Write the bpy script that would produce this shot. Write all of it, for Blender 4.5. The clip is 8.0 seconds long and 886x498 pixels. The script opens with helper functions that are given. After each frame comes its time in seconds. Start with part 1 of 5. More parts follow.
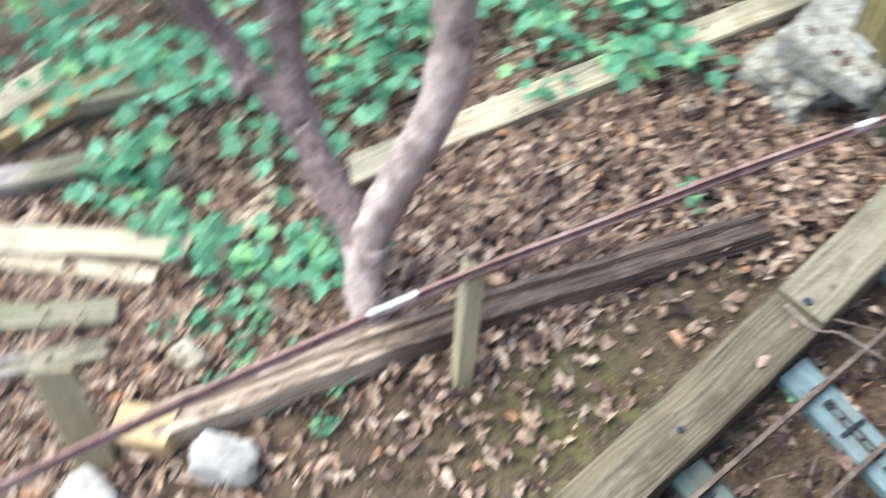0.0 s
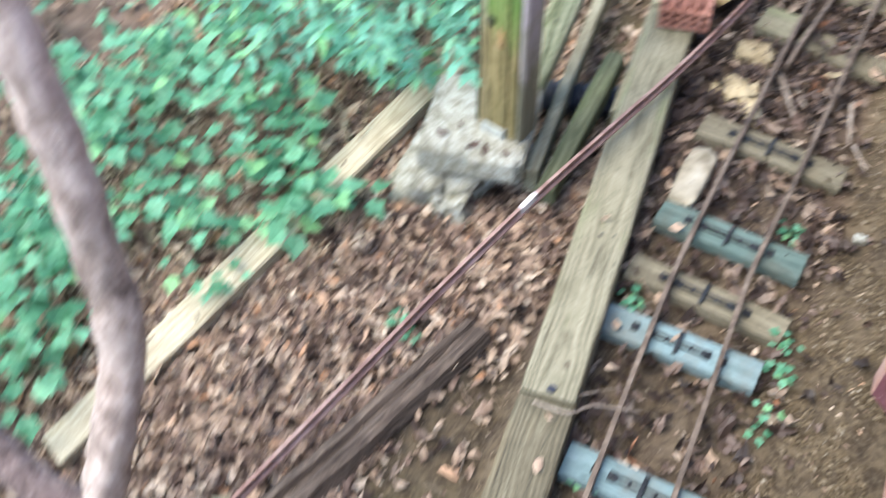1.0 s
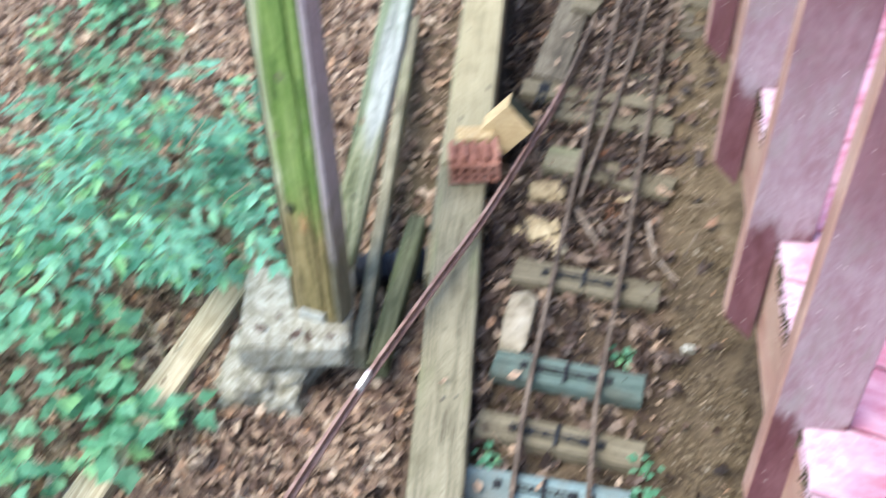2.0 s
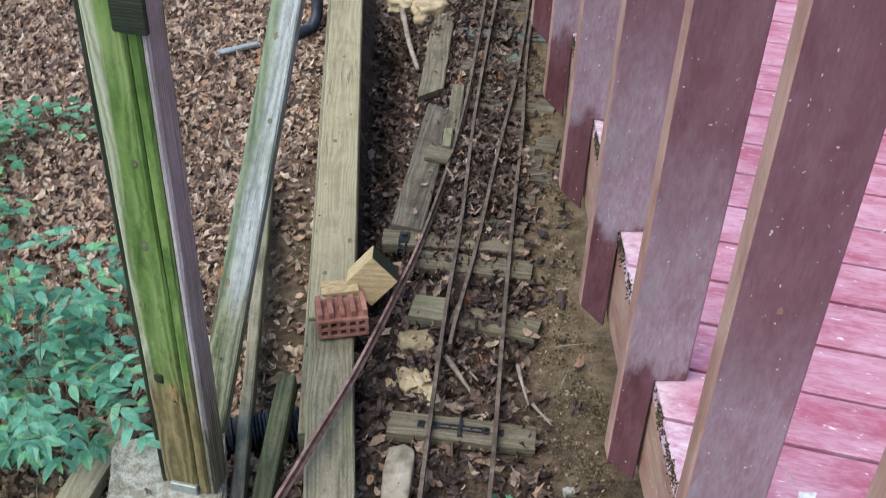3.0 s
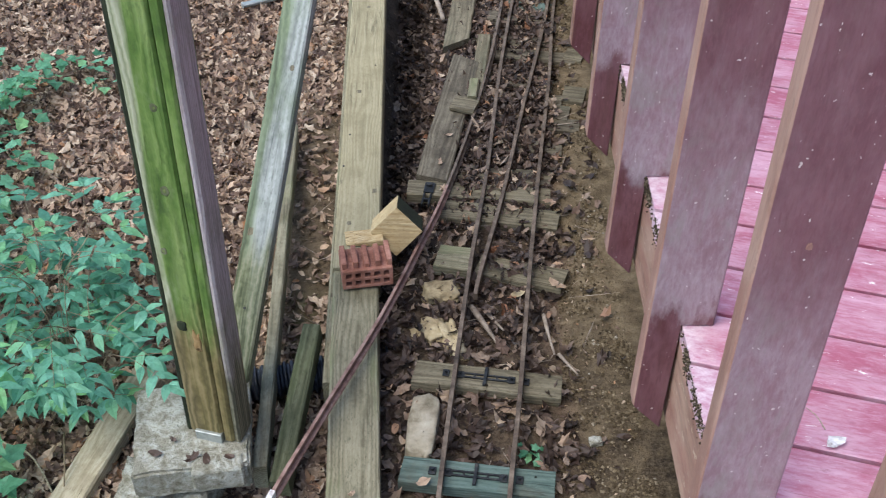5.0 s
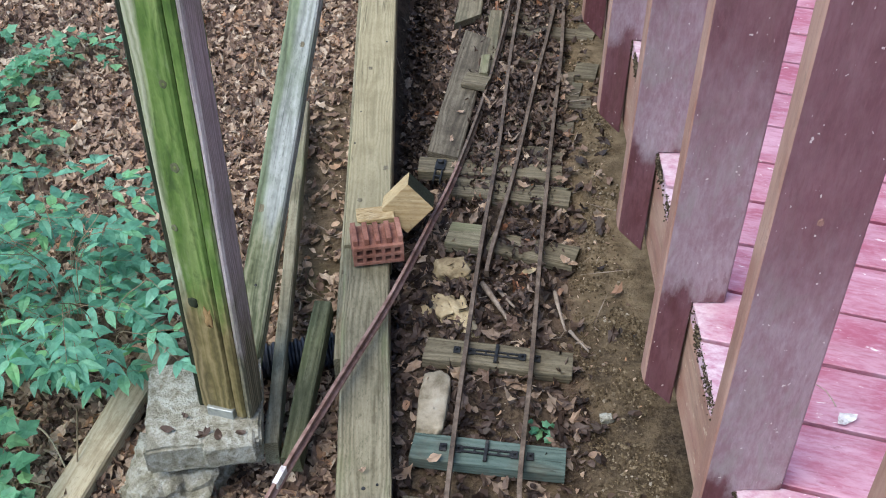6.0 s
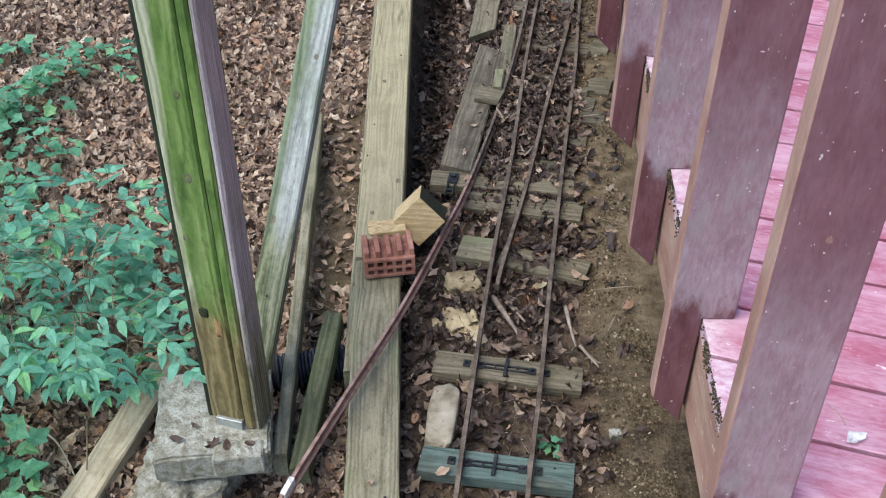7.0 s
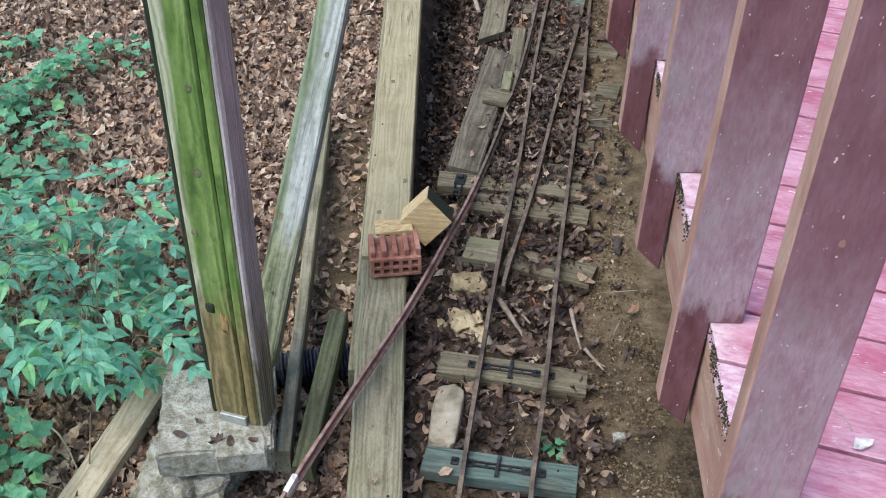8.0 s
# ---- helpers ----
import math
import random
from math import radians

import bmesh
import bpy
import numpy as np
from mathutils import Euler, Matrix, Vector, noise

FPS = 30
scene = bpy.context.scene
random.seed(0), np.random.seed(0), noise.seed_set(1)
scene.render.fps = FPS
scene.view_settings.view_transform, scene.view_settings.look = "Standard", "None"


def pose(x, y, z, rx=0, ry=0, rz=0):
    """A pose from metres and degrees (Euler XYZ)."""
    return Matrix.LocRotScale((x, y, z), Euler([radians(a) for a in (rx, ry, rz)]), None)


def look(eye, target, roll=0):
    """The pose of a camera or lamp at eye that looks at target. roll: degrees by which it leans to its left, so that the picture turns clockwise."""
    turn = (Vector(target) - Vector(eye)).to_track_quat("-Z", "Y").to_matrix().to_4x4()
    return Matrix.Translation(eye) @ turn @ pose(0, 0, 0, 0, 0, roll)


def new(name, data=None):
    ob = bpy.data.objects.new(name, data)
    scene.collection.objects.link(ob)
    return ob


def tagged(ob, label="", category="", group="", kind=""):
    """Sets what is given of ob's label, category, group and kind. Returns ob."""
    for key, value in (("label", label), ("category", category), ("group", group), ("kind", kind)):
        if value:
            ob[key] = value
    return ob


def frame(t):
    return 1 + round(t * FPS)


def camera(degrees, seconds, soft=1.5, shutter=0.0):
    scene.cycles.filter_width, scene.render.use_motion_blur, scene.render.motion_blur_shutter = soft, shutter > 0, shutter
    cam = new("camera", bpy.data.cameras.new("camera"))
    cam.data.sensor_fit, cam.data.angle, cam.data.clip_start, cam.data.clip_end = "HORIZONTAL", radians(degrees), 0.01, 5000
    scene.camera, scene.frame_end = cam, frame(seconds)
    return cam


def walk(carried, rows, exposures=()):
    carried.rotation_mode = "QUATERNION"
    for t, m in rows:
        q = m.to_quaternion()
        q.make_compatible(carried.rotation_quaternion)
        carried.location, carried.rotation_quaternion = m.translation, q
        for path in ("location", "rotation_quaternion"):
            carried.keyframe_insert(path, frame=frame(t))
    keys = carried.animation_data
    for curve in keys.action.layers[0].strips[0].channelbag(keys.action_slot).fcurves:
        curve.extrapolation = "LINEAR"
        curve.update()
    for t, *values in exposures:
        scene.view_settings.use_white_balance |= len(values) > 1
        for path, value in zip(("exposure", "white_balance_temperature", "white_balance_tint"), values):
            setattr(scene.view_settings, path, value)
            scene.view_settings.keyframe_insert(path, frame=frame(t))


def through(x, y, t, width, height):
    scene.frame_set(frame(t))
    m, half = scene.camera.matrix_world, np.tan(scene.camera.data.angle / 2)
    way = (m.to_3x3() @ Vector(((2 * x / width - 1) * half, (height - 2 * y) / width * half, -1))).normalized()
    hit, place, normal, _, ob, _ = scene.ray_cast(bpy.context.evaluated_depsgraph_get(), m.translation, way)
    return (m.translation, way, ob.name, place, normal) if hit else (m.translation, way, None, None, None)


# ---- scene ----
cam = camera(42.1, 8.0, soft=1.05, shutter=0.8)
PATH = [
    (0, (0.325, -0.572, 2.53), (-0.478, 0.131, 0.839), 0.8),
    (0.1, (0.306, -0.557, 2.532), (-0.479, 0.195, 0.854), 0.5),
    (0.5, (0.223, -0.516, 2.54), (-0.441, 0.426, 0.905), -0.5),
    (1, (0.176, -0.417, 2.531), (-0.294, 0.713, 0.949), -0.8),
    (1.2, (0.157, -0.39, 2.539), (-0.265, 0.814, 0.999), -1.3),
    (1.5, (0.148, -0.361, 2.539), (-0.185, 0.929, 1.047), -1.8),
    (2, (0.119, -0.373, 2.494), (-0.088, 1.052, 1.106), -1.7),
    (2.2, (0.108, -0.354, 2.519), (-0.01, 1.131, 1.184), -0.4),
    (3.3, (0.041, -0.341, 2.516), (0.098, 1.262, 1.321), 1.3),
    (3.5, (0.048, -0.343, 2.519), (0.092, 1.258, 1.321), 0.7),
    (4, (0.056, -0.341, 2.493), (0.107, 1.235, 1.262), 1.2),
    (4.5, (0.067, -0.335, 2.464), (0.103, 1.222, 1.209), 0.8),
    (4.7, (0.064, -0.338, 2.465), (0.084, 1.218, 1.208), 0.5),
    (5.8, (0.072, -0.331, 2.463), (0.043, 1.207, 1.185), -0.7),
    (6, (0.072, -0.335, 2.46), (0.047, 1.195, 1.173), -0.5),
    (6.5, (0.074, -0.338, 2.464), (0.032, 1.194, 1.18), -0.6),
    (7, (0.08, -0.339, 2.462), (0.031, 1.206, 1.193), -0.4),
    (7.5, (0.069, -0.345, 2.456), (0.019, 1.206, 1.194), 0.4),
    (8, (0.065, -0.345, 2.452), (0.013, 1.205, 1.188), 0.6),
]
walk(cam, [(t, look(eye, target, roll)) for t, eye, target, roll in PATH],
     exposures=[(0.0, 2.18), (0.5, 2.28), (1.5, 2.18), (2.0, 2.12), (2.2, 1.92), (3.3, 1.28), (8.0, 1.43)])

# ---- world and light: soft daylight under open tree shade ----
world = bpy.data.worlds.new("World")
scene.world = world
world.use_nodes = True
wn = world.node_tree
sky = wn.nodes.new("ShaderNodeTexSky")
sky.sky_type, sky.sun_disc = "NISHITA", False
sky.sun_elevation, sky.sun_rotation = radians(59), radians(-123)
wn.links.new(sky.outputs[0], wn.nodes["Background"].inputs[0])
wn.nodes["Background"].inputs[1].default_value = 0.15
sun_data = bpy.data.lights.new("sun", "SUN")
sun_data.energy, sun_data.angle, sun_data.color = 1.4, radians(50), (1.0, 0.92, 0.79)
sun = new("sun", sun_data)
sun.matrix_world = look((-4.0, -2.6, 8.0), (0, 0, 0))

# ---- small tools ----
rng = np.random.default_rng(7)


def fbm(p, octaves=3):
    return noise.fractal(Vector(p), 1.0, 2.0, octaves)


def mesh_of(name, bm, mat, smooth=False):
    me = bpy.data.meshes.new(name)
    bm.normal_update()
    bm.to_mesh(me)
    bm.free()
    me.materials.append(mat)
    if smooth:
        for p in me.polygons:
            p.use_smooth = True
    return me


def thing(name, bm, mat, m=None, label="", category="", group="", kind="", smooth=False):
    ob = new(name, mesh_of(name, bm, mat, smooth))
    if m is not None:
        ob.matrix_world = m
    return tagged(ob, label, category, group, kind)


def holder(name, m, label, category, group="", kind=""):
    ob = new(name)
    ob.matrix_world = m
    return tagged(ob, label, category, group, kind)


def part(name, bm, mat, parent, label="", m=None, smooth=False):
    ob = new(name, mesh_of(name, bm, mat, smooth))
    ob.parent = parent
    if m is not None:
        ob.matrix_basis = m
    return tagged(ob, label)


def along(p0, p1, turn=0.0):
    """A pose at p0 whose X runs to p1 and whose Z points up, turned about X."""
    p0, p1 = Vector(p0), Vector(p1)
    x = (p1 - p0).normalized()
    up = Vector((0, 0, 1)) if abs(x.z) < 0.95 else Vector((0, 1, 0))
    y = up.cross(x).normalized()
    z = x.cross(y)
    r = Matrix((x, y, z)).transposed().to_4x4()
    return Matrix.Translation(p0) @ r @ pose(0, 0, 0, turn, 0, 0)


def box(lo, hi, bevel=0.003, bm=None):
    bm = bm or bmesh.new()
    c = [(a + b) / 2 for a, b in zip(lo, hi)]
    s = [b - a for a, b in zip(lo, hi)]
    got = bmesh.ops.create_cube(bm, size=1, matrix=Matrix.Translation(c) @ Matrix.Diagonal((*s, 1)))
    if bevel:
        edges = {e for v in got["verts"] for e in v.link_edges}
        bmesh.ops.bevel(bm, geom=list(edges), offset=bevel, segments=1, affect="EDGES")
    return bm


def timber(length, w, h, seed=0, wear=0.003, cuts=14, bevel=0.004, warp=0.0, skew=(0, 0)):
    """A sawn timber along X from 0, centred on Y, its top at Z 0; worn, slightly bowed, ends cut askew."""
    bm = bmesh.new()
    prof = [(-w / 2 + bevel, 0), (w / 2 - bevel, 0), (w / 2, -bevel), (w / 2, -h + bevel), (w / 2 - bevel, -h), (-w / 2 + bevel, -h), (-w / 2, -h + bevel), (-w / 2, -bevel)]
    rings = []
    for i in range(cuts + 1):
        u = i / cuts
        ring = []
        for k, (y, z) in enumerate(prof):
            n = noise.noise_vector(Vector((u * length * 6, k * 1.7, seed * 3.1))) * wear
            x = u * length + (skew[0] * y * (1 - u) + skew[1] * y * u)
            ring.append(bm.verts.new((x, y + n.x + warp * math.sin(math.pi * u), z + n.y * 0.7 + 0.5 * warp * math.sin(2.2 * u + seed))))
        rings.append(ring)
    for a, b in zip(rings, rings[1:]):
        for k in range(8):
            bm.faces.new((a[k], b[k], b[(k + 1) % 8], a[(k + 1) % 8]))
    bm.faces.new(rings[0])
    bm.faces.new(rings[-1][::-1])
    bmesh.ops.recalc_face_normals(bm, faces=bm.faces[:])
    return bm


def sweep(points, prof, twist_up=(0, 0, 1)):
    """A closed profile (y, z) carried along points."""
    bm = bmesh.new()
    pts = [Vector(p) for p in points]
    rings = []
    for i, p in enumerate(pts):
        d = (pts[min(i + 1, len(pts) - 1)] - pts[max(i - 1, 0)]).normalized()
        y = Vector(twist_up).cross(d).normalized()
        z = d.cross(y)
        rings.append([bm.verts.new(p + y * a + z * b) for a, b in prof])
    n = len(prof)
    for a, b in zip(rings, rings[1:]):
        for k in range(n):
            bm.faces.new((a[k], a[(k + 1) % n], b[(k + 1) % n], b[k]))
    bm.faces.new(rings[0][::-1])
    bm.faces.new(rings[-1])
    bmesh.ops.recalc_face_normals(bm, faces=bm.faces[:])
    return bm


def spline(keys, step=0.05):
    """Points on a smooth curve through keys."""
    k = [Vector(p) for p in keys]
    k = [2 * k[0] - k[1], *k, 2 * k[-1] - k[-2]]
    out = []
    for a, b, c, d in zip(k, k[1:], k[2:], k[3:]):
        n = max(2, int((c - b).length / step))
        for i in range(n):
            t = i / n
            out.append(0.5 * (2 * b + (c - a) * t + (2 * a - 5 * b + 4 * c - d) * t * t + (3 * b - a - 3 * c + d) * t ** 3))
    return out + [k[-2]]


def tube(keys, radii, seed=0, sides=12, rough=0.0, step=0.05):
    """A tapering limb through keys, with uneven bark."""
    pts = spline(keys, step)
    bm = bmesh.new()
    rings = []
    for i, p in enumerate(pts):
        u = i / (len(pts) - 1) * (len(radii) - 1)
        j = min(int(u), len(radii) - 2)
        r = radii[j] + (radii[j + 1] - radii[j]) * (u - j)
        d = (pts[min(i + 1, len(pts) - 1)] - pts[max(i - 1, 0)]).normalized()
        ref = Vector((0.2, 1, 0.1))
        y = ref.cross(d).normalized()
        z = d.cross(y)
        ring = []
        for s in range(sides):
            a = 2 * math.pi * s / sides
            way = y * math.cos(a) + z * math.sin(a)
            q = p + way * r
            ring.append(bm.verts.new(p + way * r * (1 + rough * fbm((q.x * 14 + seed, q.y * 14, q.z * 9)))))
        rings.append(ring)
    for a, b in zip(rings, rings[1:]):
        for k in range(sides):
            bm.faces.new((a[k], a[(k + 1) % sides], b[(k + 1) % sides], b[k]))
    bm.faces.new(rings[0][::-1])
    bm.faces.new(rings[-1])
    bmesh.ops.recalc_face_normals(bm, faces=bm.faces[:])
    return bm


def lump(size, seed, rough=0.25, level=3, flat=1.0):
    """A broken stone."""
    bm = bmesh.new()
    bmesh.ops.create_icosphere(bm, subdivisions=level, radius=1)
    for v in bm.verts:
        c = v.co.copy()
        m = max(abs(c.x), abs(c.y), abs(c.z))
        c = c.lerp(c / m, 0.55)
        c *= 1 + rough * fbm((c.x * 1.3 + seed, c.y * 1.3, c.z * 1.3)) + rough * 0.35 * fbm((c.x * 5 + seed, c.y * 5, c.z * 5))
        v.co = Vector((c.x * size[0], c.y * size[1], c.z * size[2] * flat))
    return bm


# ---- materials ----
def shader(name, rough=0.8, metal=0.0, spec=0.4):
    mat = bpy.data.materials.new(name)
    mat.use_nodes = True
    nt = mat.node_tree
    b = nt.nodes["Principled BSDF"]
    b.inputs["Roughness"].default_value, b.inputs["Metallic"].default_value = rough, metal
    b.inputs["Specular IOR Level"].default_value = spec
    return mat, nt, b


def coords(nt, scale, shift=True, kind="Object"):
    tc = nt.nodes.new("ShaderNodeTexCoord")
    mp = nt.nodes.new("ShaderNodeMapping")
    mp.inputs["Scale"].default_value = scale
    nt.links.new(tc.outputs[kind], mp.inputs["Vector"])
    if shift:
        oi = nt.nodes.new("ShaderNodeObjectInfo")
        mu = nt.nodes.new("ShaderNodeMath")
        mu.operation = "MULTIPLY"
        mu.inputs[1].default_value = 37.0
        nt.links.new(oi.outputs["Random"], mu.inputs[0])
        nt.links.new(mu.outputs[0], mp.inputs["Location"])
    return mp.outputs[0]


def tex_noise(nt, vec, scale, detail=5, rough=0.6, distortion=0.0):
    n = nt.nodes.new("ShaderNodeTexNoise")
    n.inputs["Scale"].default_value, n.inputs["Detail"].default_value = scale, detail
    n.inputs["Roughness"].default_value, n.inputs["Distortion"].default_value = rough, distortion
    nt.links.new(vec, n.inputs["Vector"])
    return n.outputs["Fac"]


def ramp(nt, fac, stops, soften=False):
    if soften:
        stops = [(0.5 + (p - 0.5) * 0.55, c) for p, c in stops]
    r = nt.nodes.new("ShaderNodeValToRGB")
    el = r.color_ramp.elements
    while len(el) < len(stops):
        el.new(0.5)
    for e, (p, c) in zip(el, stops):
        e.position = p
        e.color = (*c, 1) if len(c) == 3 else c
    nt.links.new(fac, r.inputs[0])
    return r.outputs[0]


def mix(nt, fac, a, b, mode="MIX"):
    m = nt.nodes.new("ShaderNodeMix")
    m.data_type, m.blend_type = "RGBA", mode
    for sock, val in ((m.inputs[0], fac), (m.inputs[6], a), (m.inputs[7], b)):
        if isinstance(val, (int, float)):
            sock.default_value = val
        elif isinstance(val, tuple):
            sock.default_value = (*val, 1)
        else:
            nt.links.new(val, sock)
    return m.outputs[2]


def bump(nt, b, height, strength=0.4, dist=0.01):
    n = nt.nodes.new("ShaderNodeBump")
    n.inputs["Strength"].default_value, n.inputs["Distance"].default_value = strength, dist
    nt.links.new(height, n.inputs["Height"])
    nt.links.new(n.outputs[0], b.inputs["Normal"])


def rings(nt, spacing, deep, sway=0.05):
    """Growth rings about an axis along X lying under the face, swaying so that the faces cut them into arches."""
    v = coords(nt, (1, 1, 1), False)
    n = nt.nodes.new("ShaderNodeTexNoise")
    n.inputs["Scale"].default_value, n.inputs["Detail"].default_value = 1.0, 2.0
    nt.links.new(coords(nt, (1.7, 7, 7)), n.inputs["Vector"])
    off = nt.nodes.new("ShaderNodeVectorMath")
    off.operation = "MULTIPLY_ADD"
    off.inputs[1].default_value = (sway,) * 3
    nt.links.new(n.outputs["Color"], off.inputs[0])
    nt.links.new(v, off.inputs[2])
    sh = nt.nodes.new("ShaderNodeVectorMath")
    sh.operation = "ADD"
    sh.inputs[1].default_value = (0, -sway / 2, deep - sway / 2)
    nt.links.new(off.outputs[0], sh.inputs[0])
    wv = nt.nodes.new("ShaderNodeTexWave")
    wv.wave_type, wv.rings_direction, wv.wave_profile = "RINGS", "X", "TRI"
    wv.inputs["Scale"].default_value = 0.314 / spacing
    wv.inputs["Distortion"].default_value, wv.inputs["Detail"].default_value = 2.2, 4.0
    wv.inputs["Detail Scale"].default_value = 1.5
    nt.links.new(sh.outputs[0], wv.inputs["Vector"])
    return wv.outputs["Fac"]


def wood(name, dark, mid, light, stain=(0.1, 0.09, 0.07), stain_amt=0.5, moss=None, rough=0.85, grain=1.0, relief=0.5, foot=None, flank=None):
    """Sawn wood with grain along X, stains, and green growth where asked."""
    mat, nt, b = shader(name, rough, 0, 0.25)
    g = coords(nt, (1.8, 46 * grain, 46 * grain))
    f = coords(nt, (4, 130, 130))
    w = coords(nt, (3, 3, 3))
    g1 = tex_noise(nt, g, 1.2, 6, 0.62, 0.8)
    g2 = tex_noise(nt, f, 1.0, 3, 0.6)
    g1 = mix(nt, 0.26, g1, rings(nt, 0.007 / grain, 0.06))
    col = ramp(nt, g1, [(0.30, dark), (0.48, mid), (0.70, light)])
    col = mix(nt, 0.28, col, ramp(nt, g2, [(0.3, dark), (0.7, light)]))
    ck = tex_noise(nt, coords(nt, (0.9, 30, 30)), 1.0, 4, 0.55, 0.6)
    crack = ramp(nt, ck, [(0.485, (0, 0, 0)), (0.497, (0.75,) * 3), (0.503, (0.75,) * 3), (0.515, (0, 0, 0))])
    pat = ramp(nt, tex_noise(nt, coords(nt, (2.2, 5, 5)), 1.5, 3, 0.5), [(0.5, (0, 0, 0)), (0.6, (1, 1, 1))])
    crack = mix(nt, 1.0, crack, pat, "MULTIPLY")
    col = mix(nt, crack, col, tuple(0.35 * c for c in dark))
    speck = ramp(nt, tex_noise(nt, coords(nt, (60, 160, 160)), 1.0, 4, 0.7), [(0.34, (0.6,) * 3), (0.46, (0, 0, 0))])
    col = mix(nt, speck, col, dark)
    st = ramp(nt, tex_noise(nt, w, 2.2, 6, 0.65), [(0.48, (0, 0, 0)), (0.72, (stain_amt,) * 3)])
    col = mix(nt, st, col, stain)
    if moss:
        ms = ramp(nt, tex_noise(nt, coords(nt, (1.2, 7, 7)), 1.6, 5, 0.6), [(moss[1], (0, 0, 0)), (moss[1] + 0.2, (0.9,) * 3)])
        col = mix(nt, ms, col, moss[0])
    if flank:  # green growth along one edge, ragged
        sy = nt.nodes.new("ShaderNodeSeparateXYZ")
        ty = nt.nodes.new("ShaderNodeTexCoord")
        nt.links.new(ty.outputs["Object"], sy.inputs[0])
        fy = nt.nodes.new("ShaderNodeMath")
        fy.operation = "MULTIPLY_ADD"
        fy.inputs[1].default_value = 12.0
        nt.links.new(sy.outputs[1], fy.inputs[0])
        nt.links.new(tex_noise(nt, coords(nt, (2.5, 16, 16)), 1.0, 4, 0.6), fy.inputs[2])
        tone = ramp(nt, g1, [(0.3, tuple(0.5 * c for c in flank)), (0.7, tuple(1.5 * c for c in flank))])
        col = mix(nt, ramp(nt, fy.outputs[0], [(0.48, (0, 0, 0)), (0.75, (0.85,) * 3)]), col, tone)
    if foot:  # another tone from the start of the timber to a ragged limit
        sx = nt.nodes.new("ShaderNodeSeparateXYZ")
        tc = nt.nodes.new("ShaderNodeTexCoord")
        nt.links.new(tc.outputs["Object"], sx.inputs[0])
        ad = nt.nodes.new("ShaderNodeMath")
        ad.operation = "MULTIPLY_ADD"
        ad.inputs[1].default_value = 0.55
        nt.links.new(tex_noise(nt, coords(nt, (5, 26, 26)), 1.0, 4, 0.6), ad.inputs[0])
        nt.links.new(sx.outputs[0], ad.inputs[2])
        brown = ramp(nt, g1, [(0.36, foot[0]), (0.5, foot[1]), (0.64, foot[2])])
        col = mix(nt, ramp(nt, ad.outputs[0], [(foot[3], (0.9,) * 3), (foot[3] + 0.16, (0, 0, 0))]), col, brown)
    nt.links.new(col, b.inputs["Base Color"])
    bump(nt, b, mix(nt, 0.5, g1, g2), relief, 0.006)
    return mat


